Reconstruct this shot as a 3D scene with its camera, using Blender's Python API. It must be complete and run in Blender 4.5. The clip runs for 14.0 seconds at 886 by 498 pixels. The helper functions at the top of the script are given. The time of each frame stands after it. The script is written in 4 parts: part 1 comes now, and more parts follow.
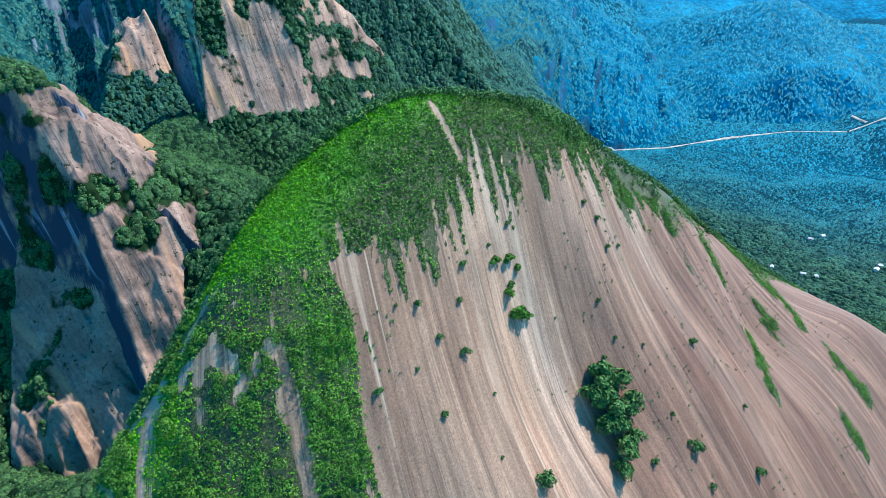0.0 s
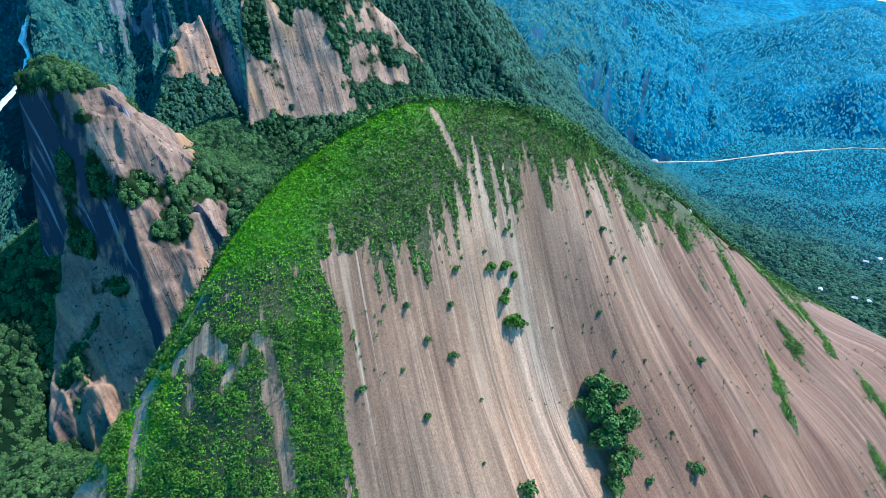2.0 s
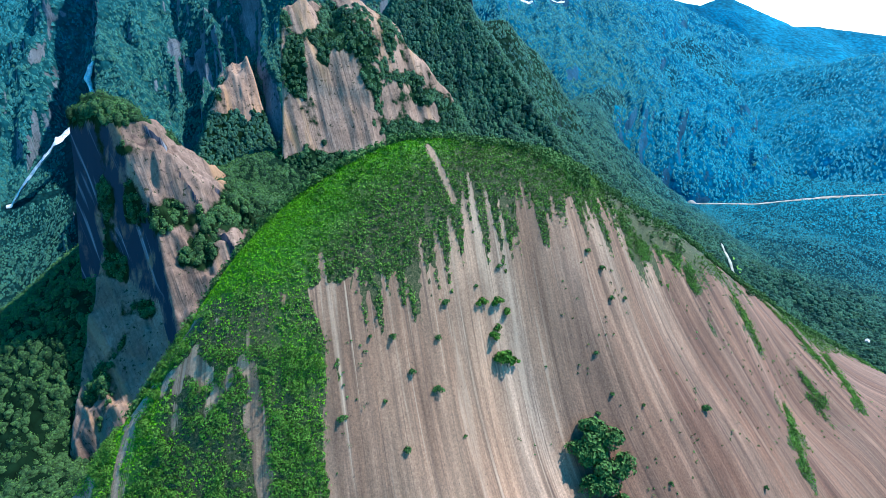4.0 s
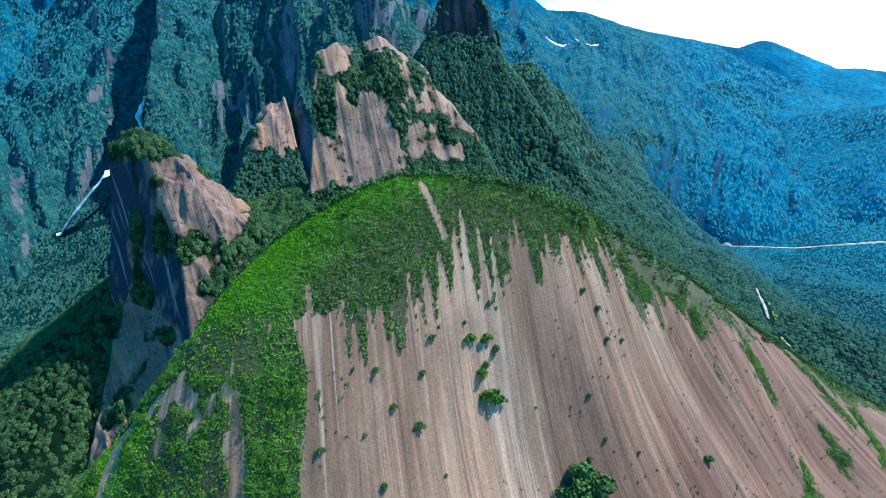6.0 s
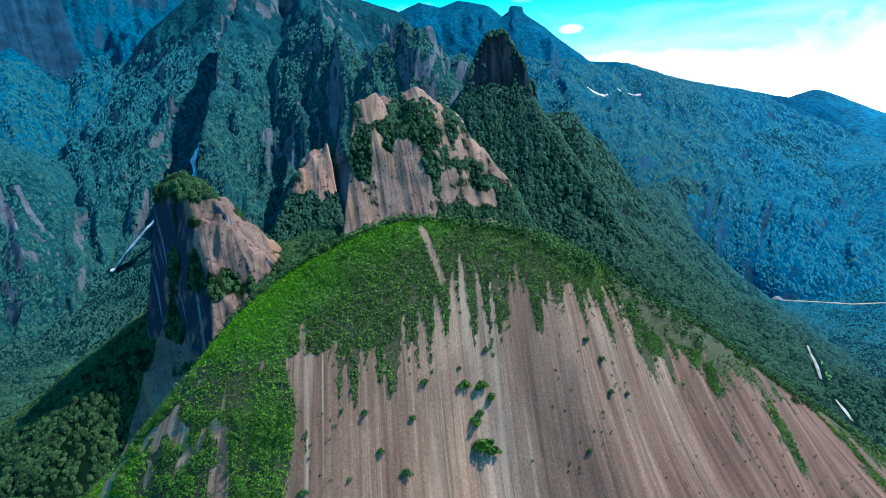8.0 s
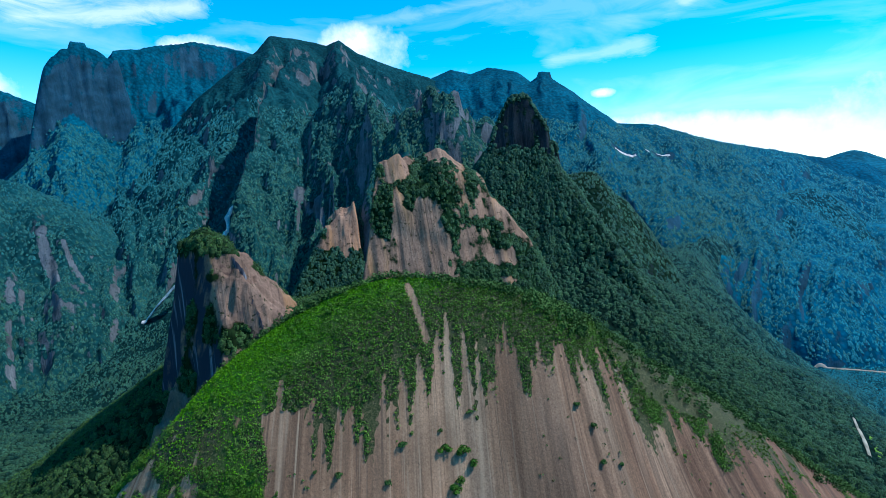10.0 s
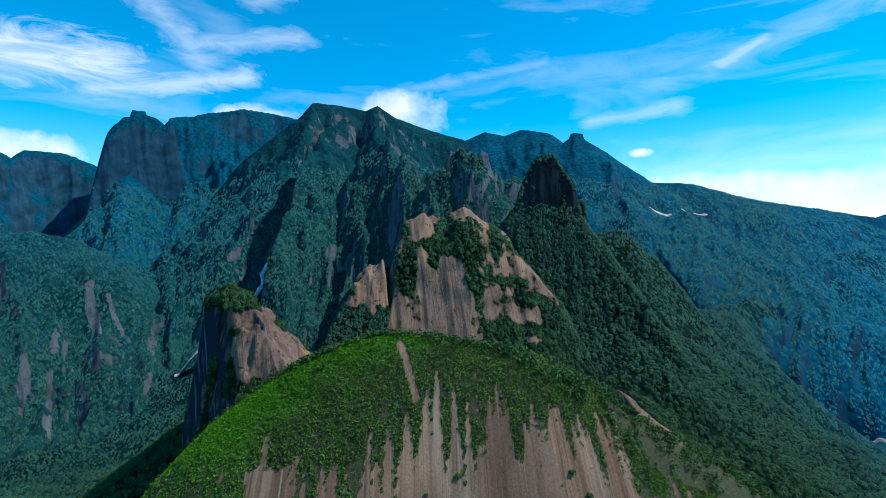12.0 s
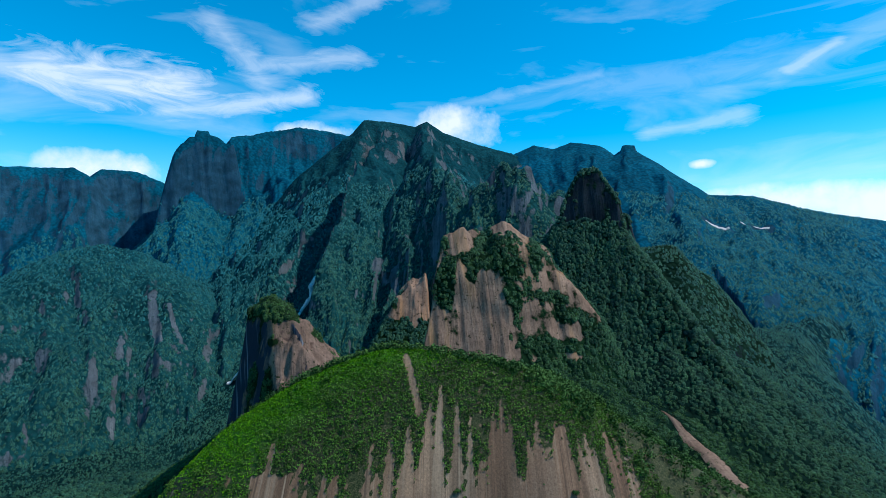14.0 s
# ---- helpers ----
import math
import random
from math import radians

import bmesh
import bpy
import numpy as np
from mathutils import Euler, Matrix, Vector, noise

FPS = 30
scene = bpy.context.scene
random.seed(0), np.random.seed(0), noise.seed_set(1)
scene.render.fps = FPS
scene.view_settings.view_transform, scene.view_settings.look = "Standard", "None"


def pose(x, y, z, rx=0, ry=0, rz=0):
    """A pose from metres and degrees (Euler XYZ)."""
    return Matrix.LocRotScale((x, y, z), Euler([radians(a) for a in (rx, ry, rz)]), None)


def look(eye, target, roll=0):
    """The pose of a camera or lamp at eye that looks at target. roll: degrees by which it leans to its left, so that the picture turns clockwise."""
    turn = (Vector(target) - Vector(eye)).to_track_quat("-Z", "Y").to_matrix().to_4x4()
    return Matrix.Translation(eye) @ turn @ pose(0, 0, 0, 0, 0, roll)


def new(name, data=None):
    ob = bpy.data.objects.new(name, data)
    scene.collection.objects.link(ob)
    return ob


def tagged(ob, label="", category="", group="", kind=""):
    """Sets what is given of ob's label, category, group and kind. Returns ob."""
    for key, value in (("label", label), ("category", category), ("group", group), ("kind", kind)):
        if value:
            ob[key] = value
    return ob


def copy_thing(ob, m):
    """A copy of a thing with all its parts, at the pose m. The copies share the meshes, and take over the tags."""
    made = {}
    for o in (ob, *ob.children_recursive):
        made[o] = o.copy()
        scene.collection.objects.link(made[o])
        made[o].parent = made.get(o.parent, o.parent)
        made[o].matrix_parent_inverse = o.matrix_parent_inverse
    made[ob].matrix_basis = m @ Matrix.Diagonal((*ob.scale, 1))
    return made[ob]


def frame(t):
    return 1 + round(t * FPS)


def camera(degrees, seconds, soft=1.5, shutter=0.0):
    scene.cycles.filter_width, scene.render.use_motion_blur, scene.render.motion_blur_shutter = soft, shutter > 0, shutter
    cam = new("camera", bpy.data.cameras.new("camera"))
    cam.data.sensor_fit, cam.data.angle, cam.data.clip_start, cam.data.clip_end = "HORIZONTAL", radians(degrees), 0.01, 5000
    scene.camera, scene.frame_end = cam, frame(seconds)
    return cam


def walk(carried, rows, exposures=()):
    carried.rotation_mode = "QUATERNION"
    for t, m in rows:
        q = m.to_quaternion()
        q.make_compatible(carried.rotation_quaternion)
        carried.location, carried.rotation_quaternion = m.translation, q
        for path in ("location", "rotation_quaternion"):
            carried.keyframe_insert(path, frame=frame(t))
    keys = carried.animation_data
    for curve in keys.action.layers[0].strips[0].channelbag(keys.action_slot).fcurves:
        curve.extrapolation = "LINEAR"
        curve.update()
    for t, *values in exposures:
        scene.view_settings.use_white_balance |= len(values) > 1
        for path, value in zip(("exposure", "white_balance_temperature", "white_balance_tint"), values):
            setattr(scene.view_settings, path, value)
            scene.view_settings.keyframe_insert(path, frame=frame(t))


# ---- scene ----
cam = camera(80.0, 14.0, 0.6)
PATH = [
    (0, (-0.111, -2.101, 700.896), (-0.132, -0.324, 699.979), -0.8),
    (0.5, (5.007, -2.606, 700.968), (4.959, -0.83, 700.051), -0.8),
    (1, (10.11, -3.148, 700.998), (10.022, -1.373, 700.08), -0.8),
    (1.5, (15.063, -3.597, 701.078), (14.928, -1.825, 700.162), -0.7),
    (2, (20.038, -3.937, 701.224), (19.854, -2.157, 700.33), -0.7),
    (2.5, (25.013, -4.199, 701.279), (24.787, -2.408, 700.416), -0.7),
    (3, (29.836, -4.277, 701.351), (29.572, -2.478, 700.519), -0.7),
    (5.5, (54.562, -3.072, 701.519), (54.131, -1.238, 700.848), -0.7),
    (6, (59.323, -2.383, 701.589), (58.853, -0.546, 700.951), -0.7),
    (6.5, (64.102, -1.604, 701.647), (63.591, 0.232, 701.043), -0.7),
    (7, (68.961, -0.705, 701.597), (68.406, 1.131, 701.03), -0.6),
    (7.5, (73.953, 0.546, 701.53), (73.354, 2.38, 701.005), -0.6),
    (8, (78.847, 1.805, 701.484), (78.208, 3.641, 701.011), -0.6),
    (10.5, (103.016, 11.135, 701.269), (102.222, 12.96, 701.066), -0.4),
    (11, (107.766, 12.46, 701.282), (106.944, 14.277, 701.134), -0.3),
    (11.5, (112.525, 13.888, 701.467), (111.668, 15.692, 701.373), -0.2),
    (12, (117.491, 15.346, 701.522), (116.592, 17.132, 701.484), -0.2),
    (12.5, (122.418, 16.881, 701.619), (121.477, 18.646, 701.633), -0.1),
    (13, (127.359, 18.739, 701.75), (126.367, 20.475, 701.766), -0.1),
    (13.5, (132.329, 20.8, 701.895), (131.283, 22.505, 701.91), -0.0),
    (14, (137.301, 23.069, 702.035), (136.231, 24.758, 702.049), -0.0),
]
walk(cam, [(t, look(eye, target, roll)) for t, eye, target, roll in PATH],
     [(0, 1.41, 5700, 10), (3, 1.31, 5650, 10), (7.5, 0.80, 5650, 12), (11, 0.0, 5900, 10), (14, -0.2, 6050, 9)])

# ---- world, sun, exposure ----
SUN = Vector((0.50, 0.27, 0.82)).normalized()
world = bpy.data.worlds.new("sky")
scene.world = world
world.use_nodes = True


def node(tree, kind, **values):
    n = tree.nodes.new(kind)
    for key, value in values.items():
        if key in n.inputs:
            n.inputs[key].default_value = value
    return n


def build_sky():
    tree = world.node_tree
    tree.nodes.clear()
    link = tree.links.new
    sky = tree.nodes.new("ShaderNodeTexSky")
    sky.sky_type, sky.sun_disc = "NISHITA", False
    sky.sun_elevation = math.asin(SUN.z)
    sky.sun_rotation = math.atan2(SUN.x, SUN.y)
    sky.altitude, sky.air_density, sky.dust_density, sky.ozone_density = 900, 1.0, 0.6, 2.0
    sat = node(tree, "ShaderNodeHueSaturation", Saturation=1.65, Value=1.4, Fac=1.0, Hue=0.483)
    link(sky.outputs[0], sat.inputs["Color"])
    coord = tree.nodes.new("ShaderNodeTexCoord")
    # wisps: noise stretched along the horizon
    wisp_map = tree.nodes.new("ShaderNodeMapping")
    wisp_map.inputs["Scale"].default_value = (2.2, 2.6, 9.0)
    wisp_map.inputs["Rotation"].default_value = (0.12, -0.16, 0.3)
    link(coord.outputs["Generated"], wisp_map.inputs[0])
    wisp = node(tree, "ShaderNodeTexNoise", Scale=1.5, Detail=8.0, Roughness=0.55, Distortion=0.6)
    link(wisp_map.outputs[0], wisp.inputs["Vector"])
    ramp = tree.nodes.new("ShaderNodeMapRange")
    ramp.inputs["From Min"].default_value, ramp.inputs["From Max"].default_value = 0.50, 0.85
    link(wisp.outputs[0], ramp.inputs[0])
    # cumulus banks low over the ridges
    puff = node(tree, "ShaderNodeTexNoise", Scale=16.0, Detail=8.0, Roughness=0.6)
    link(coord.outputs["Generated"], puff.inputs["Vector"])
    total = None

    def math_node(op, a, b=None):
        n = tree.nodes.new("ShaderNodeMath")
        n.operation = op
        for socket, v in zip(n.inputs, (a, b)):
            if v is None:
                continue
            if isinstance(v, (int, float)):
                socket.default_value = v
            else:
                link(v, socket)
        return n.outputs[0]

    banks = [(-30.6, 13.2, 5.2, 2.8), (-46.0, 12.0, 5.0, 1.6), (1.0, 4.8, 8.0, 2.0), (9.0, 4.2, 8.0, 2.2), (-65.5, 7.6, 5.0, 2.0),
             (-6.2, 8.6, 1.3, 0.5), (31.0, 5.0, 18.0, 7.0), (-80.0, 7.0, 8.0, 3.0)]
    split = tree.nodes.new("ShaderNodeSeparateXYZ")
    link(coord.outputs["Generated"], split.inputs[0])
    azimuth = math_node("MULTIPLY", math_node("ARCTAN2", split.outputs[0], split.outputs[1]), 57.2958)
    height = math_node("MULTIPLY", math_node("ARCSINE", split.outputs[2]), 57.2958)
    for a, e, wide, tall in banks:
        da = math_node("DIVIDE", math_node("SUBTRACT", azimuth, a), wide)
        de = math_node("DIVIDE", math_node("SUBTRACT", height, e), tall)
        d2 = math_node("ADD", math_node("MULTIPLY", da, da), math_node("MULTIPLY", de, de))
        g = math_node("SUBTRACT", 1.0, d2)
        total = g if total is None else math_node("MAXIMUM", total, g)
    total = math_node("MAXIMUM", total, -2.0)
    dense = math_node("ADD", total, math_node("MULTIPLY", math_node("SUBTRACT", puff.outputs[0], 0.5), 2.6))
    cumulus = tree.nodes.new("ShaderNodeMapRange")
    cumulus.inputs["From Min"].default_value, cumulus.inputs["From Max"].default_value = 0.05, 1.1
    link(dense, cumulus.inputs[0])
    band = tree.nodes.new("ShaderNodeMapRange")
    band.inputs["From Min"].default_value, band.inputs["From Max"].default_value = 34.0, 22.0
    link(height, band.inputs[0])
    streaks = math_node("MULTIPLY", math_node("MULTIPLY", ramp.outputs[0], band.outputs[0]), 0.5)
    # long torn streaks: from azimuth and height, to azimuth and height, half width in degrees, weight
    torn = node(tree, "ShaderNodeTexNoise", Scale=3.6, Detail=9.0, Roughness=0.66, Distortion=1.4)
    link(wisp_map.outputs[0], torn.inputs["Vector"])
    ragged = math_node("MULTIPLY", math_node("SUBTRACT", torn.outputs[0], 0.5), 2.4)
    for a0, e0, a1, e1, wide, weight in ((-69, 15.4, -59, 15.6, 2.6, 0.95), (-60, 13.4, -47, 16.0, 1.3, 0.7), (-56, 22, -51, 17, 1.6, 0.45), (-51, 18.6, -42, 20.0, 1.2, 0.45),
                                         (-46, 22.8, -39, 26.0, 1.2, 0.4), (-31, 15.6, -16, 18.0, 0.8, 0.26), (-16, 16.6, 3, 17.0, 2.2, 0.2), (0, 16.0, 12, 19.6, 1.5, 0.26),
                                         (1, 16.2, 4.5, 17.8, 0.7, 0.55), (-11, 12.0, -3, 12.8, 0.9, 0.4), (-85, 17, -70, 15, 2.0, 0.6), (14, 20, 40, 17, 2.0, 0.5)):
        da, de = a1 - a0, e1 - e0
        k = 1 / (da * da + de * de)
        px, py = math_node("SUBTRACT", azimuth, a0), math_node("SUBTRACT", height, e0)
        t = math_node("ADD", math_node("MULTIPLY", px, da * k), math_node("MULTIPLY", py, de * k))
        t = math_node("MINIMUM", math_node("MAXIMUM", t, 0.0), 1.0)
        dx, dy = math_node("SUBTRACT", px, math_node("MULTIPLY", t, da)), math_node("SUBTRACT", py, math_node("MULTIPLY", t, de))
        far = math_node("SQRT", math_node("ADD", math_node("MULTIPLY", math_node("MULTIPLY", dx, dx), 0.3), math_node("MULTIPLY", dy, dy)))
        veil = math_node("ADD", math_node("SUBTRACT", 1.0, math_node("DIVIDE", far, wide)), ragged)
        veil = math_node("MULTIPLY", math_node("MINIMUM", math_node("MAXIMUM", veil, 0.0), 1.0), weight)
        streaks = math_node("MAXIMUM", streaks, veil)
    cover = math_node("MAXIMUM", math_node("MULTIPLY", streaks, 0.75), math_node("MULTIPLY", cumulus.outputs[0], 0.9))
    mix = tree.nodes.new("ShaderNodeMix")
    mix.data_type = "RGBA"
    link(cover, mix.inputs["Factor"])
    link(sat.outputs[0], mix.inputs[6])
    mix.inputs[7].default_value = (7.6, 8.0, 8.6, 1)
    back = node(tree, "ShaderNodeBackground", Strength=0.15)
    link(mix.outputs[2], back.inputs[0])
    out = tree.nodes.new("ShaderNodeOutputWorld")
    link(back.outputs[0], out.inputs[0])


build_sky()
sun = new("sun", bpy.data.lights.new("sun", "SUN"))
sun.data.energy, sun.data.angle, sun.data.color = 4.6, radians(0.53), (1.0, 0.95, 0.86)
sun.matrix_world = look((0, 0, 3000), Vector((0, 0, 3000)) - SUN)


# ---- materials ----
def shader(name, rough=0.85, spec=0.3):
    m = bpy.data.materials.new(name)
    m.use_nodes = True
    tree = m.node_tree
    b = tree.nodes["Principled BSDF"]
    b.inputs["Roughness"].default_value = rough
    b.inputs["Specular IOR Level"].default_value = spec
    return m, tree, b


def ramp_node(tree, stops):
    r = tree.nodes.new("ShaderNodeValToRGB")
    while len(r.color_ramp.elements) < len(stops):
        r.color_ramp.elements.new(0.5)
    for e, (p, c) in zip(r.color_ramp.elements, stops):
        e.position, e.color = p, (*c, 1)
    return r


def noise_node(tree, vector, scale, detail=5.0, rough=0.6, distort=0.0):
    n = node(tree, "ShaderNodeTexNoise", Scale=scale, Detail=detail, Roughness=rough, Distortion=distort)
    tree.links.new(vector, n.inputs["Vector"])
    return n.outputs[0]


def mix_node(tree, fac, a, b, mode="MIX"):
    m = tree.nodes.new("ShaderNodeMix")
    m.data_type, m.blend_type = "RGBA", mode
    for socket, v in ((m.inputs["Factor"], fac), (m.inputs[6], a), (m.inputs[7], b)):
        if isinstance(v, tuple):
            socket.default_value = (*v, 1)
        elif isinstance(v, (int, float)):
            socket.default_value = v
        else:
            tree.links.new(v, socket)
    return m.outputs[2]


def range_node(tree, v, a, b, c=0.0, d=1.0):
    r = tree.nodes.new("ShaderNodeMapRange")
    for i, x in enumerate((a, b, c, d)):
        r.inputs[1 + i].default_value = x
    tree.links.new(v, r.inputs[0])
    return r.outputs[0]


def bump_node(tree, bsdf, height, strength, distance):
    b = node(tree, "ShaderNodeBump", Strength=strength, Distance=distance)
    tree.links.new(height, b.inputs["Height"])
    tree.links.new(b.outputs[0], bsdf.inputs["Normal"])


def mountain_material(name, leaf, rock_dark, rock_light, crown=0.11, streak=0.05, haze_leaf=None, wall_shade=False, rust=True):
    """Forest and bare granite, split by the mesh's own rock attribute."""
    m, tree, b = shader(name, 0.9, 0.02)
    link = tree.links.new
    coord = tree.nodes.new("ShaderNodeTexCoord").outputs["Object"]
    cells = node(tree, "ShaderNodeTexVoronoi", Scale=crown)
    link(coord, cells.inputs["Vector"])
    patches = noise_node(tree, coord, 0.006, 6)
    grain = noise_node(tree, coord, 0.09, 4)
    green = ramp_node(tree, [(0.25, tuple(c * 0.55 for c in leaf)), (0.5, leaf), (0.75, tuple(c * 1.6 for c in leaf))])
    link(patches, green.inputs[0])
    leaves = green.outputs[0]
    # distance haze, painted in as a bluer leaf colour
    if haze_leaf:
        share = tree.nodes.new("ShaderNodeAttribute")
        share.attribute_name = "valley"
        leaves = mix_node(tree, share.outputs["Fac"], leaves, mix_node(tree, 0.6, haze_leaf, range_node(tree, patches, 0.3, 0.7, 0.6, 1.4), "MULTIPLY"))
    # crown cells darken to the rim: shade between crowns, painted in
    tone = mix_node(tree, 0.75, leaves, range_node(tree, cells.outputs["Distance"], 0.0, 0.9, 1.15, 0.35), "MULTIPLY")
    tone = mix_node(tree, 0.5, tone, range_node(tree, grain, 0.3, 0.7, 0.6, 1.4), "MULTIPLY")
    flow = tree.nodes.new("ShaderNodeAttribute")
    flow.attribute_name = "flow"
    maps = tree.nodes.new("ShaderNodeMapping")
    maps.inputs["Scale"].default_value = (1, 0.1, 1)
    link(flow.outputs["Vector"], maps.inputs[0])
    lines = noise_node(tree, maps.outputs[0], streak * 1.7, 4, 0.62, 0.4)
    stone = ramp_node(tree, [(0.36, rock_dark), (0.47, tuple(p * 0.4 + q * 0.6 for p, q in zip(rock_dark, rock_light))), (0.54, tuple(p * 0.6 + q * 0.4 for p, q in zip(rock_dark, rock_light))), (0.66, rock_light)])
    link(lines, stone.inputs[0])
    stains = noise_node(tree, coord, 0.02, 6)
    plain_rock = tuple(p * 0.45 + q * 0.55 for p, q in zip(rock_dark, rock_light))
    slabs = noise_node(tree, coord, 0.035, 7, 0.72, 1.2)
    rock = mix_node(tree, range_node(tree, slabs, 0.36, 0.66, 0.25, 0.8), plain_rock, stone.outputs[0])
    rock = mix_node(tree, 0.9, rock, range_node(tree, stains, 0.3, 0.7, 0.5, 1.4), "MULTIPLY")
    rock = mix_node(tree, range_node(tree, slabs, 0.60, 0.66, 0.0, 0.7), rock, rock_dark)
    fine = noise_node(tree, coord, 0.35, 6, 0.7)
    rock = mix_node(tree, 0.7, rock, range_node(tree, fine, 0.3, 0.7, 0.55, 1.4), "MULTIPLY")
    tufts = noise_node(tree, coord, 0.17, 4, 0.7)
    rock = mix_node(tree, range_node(tree, tufts, 0.60, 0.645, 0.0, 0.85), rock, tuple(c * 0.7 for c in leaf))
    if rust:
        ochre = noise_node(tree, maps.outputs[0], streak * 0.9, 5, 0.6, 0.8)
        rock = mix_node(tree, range_node(tree, ochre, 0.54, 0.7, 0.0, 0.55), rock, tuple(p * q for p, q in zip(rock_light, (1.15, 0.95, 0.62))))
    if wall_shade:
        # sheer walls get painted shade, near black, with a few pale runs of water
        up = tree.nodes.new("ShaderNodeSeparateXYZ")
        link(tree.nodes.new("ShaderNodeNewGeometry").outputs["True Normal"], up.inputs[0])
        long = tree.nodes.new("ShaderNodeMapping")
        long.inputs["Scale"].default_value = (1, 0.03, 1)
        link(flow.outputs["Vector"], long.inputs[0])
        runs = noise_node(tree, long.outputs[0], 0.2, 3, 0.6, 0.3)
        black = mix_node(tree, range_node(tree, runs, 0.61, 0.74, 0.0, 0.45), (0.026, 0.031, 0.044), (0.46, 0.47, 0.50))
        sheer = tree.nodes.new("ShaderNodeMath")
        sheer.operation = "MULTIPLY_ADD"
        link(stains, sheer.inputs[0])
        sheer.inputs[1].default_value = 0.4
        link(up.outputs[2], sheer.inputs[2])
        rock = mix_node(tree, range_node(tree, sheer.outputs[0], 0.40, 0.47), black, rock)
    attr = tree.nodes.new("ShaderNodeAttribute")
    attr.attribute_name = "rock"
    edge = tree.nodes.new("ShaderNodeMath")
    edge.operation = "MULTIPLY_ADD"
    link(grain, edge.inputs[0])
    edge.inputs[1].default_value = 0.9
    link(attr.outputs["Fac"], edge.inputs[2])
    fac = range_node(tree, edge.outputs[0], 0.87, 1.03)
    link(mix_node(tree, fac, tone, rock), b.inputs["Base Color"])
    relief = mix_node(tree, fac, range_node(tree, cells.outputs["Distance"], 0, 1, 1, 0), lines)
    bump_node(tree, b, relief, 0.8, 3.0)
    return m


def leaf_material(name, dark, light, rough=0.6, spread=0.55, haze_pair=None, grain=0.0, gaps=0.35, patch=0.035):
    """Foliage: tone by island, by broad patches and, for whole crowns, by leaf clumps; a second colour pair paints in
    distance haze.
    """
    m, tree, b = shader(name, rough, 0.04)
    link = tree.links.new
    info = tree.nodes.new("ShaderNodeNewGeometry")
    coord = tree.nodes.new("ShaderNodeTexCoord").outputs["Object"]
    big = noise_node(tree, coord, patch, 4)
    add = tree.nodes.new("ShaderNodeMath")
    add.operation = "MULTIPLY_ADD"
    link(info.outputs["Random Per Island"], add.inputs[0])
    add.inputs[1].default_value = spread
    link(range_node(tree, big, 0.3, 0.7, 0.0, 1 - spread), add.inputs[2])
    r = ramp_node(tree, [(0.1, dark), (0.9, light)])
    link(add.outputs[0], r.inputs[0])
    col = r.outputs[0]
    if haze_pair:
        q = ramp_node(tree, [(0.1, haze_pair[0]), (0.9, haze_pair[1])])
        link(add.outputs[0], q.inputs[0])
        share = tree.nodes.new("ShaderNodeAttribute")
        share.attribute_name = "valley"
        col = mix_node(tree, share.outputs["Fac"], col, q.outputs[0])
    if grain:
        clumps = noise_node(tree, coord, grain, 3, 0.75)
        # shade between leaf clumps, multiplied into the colour
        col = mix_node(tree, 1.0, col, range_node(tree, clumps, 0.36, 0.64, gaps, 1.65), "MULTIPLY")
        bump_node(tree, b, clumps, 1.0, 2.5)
    link(col, b.inputs["Base Color"])
    return m


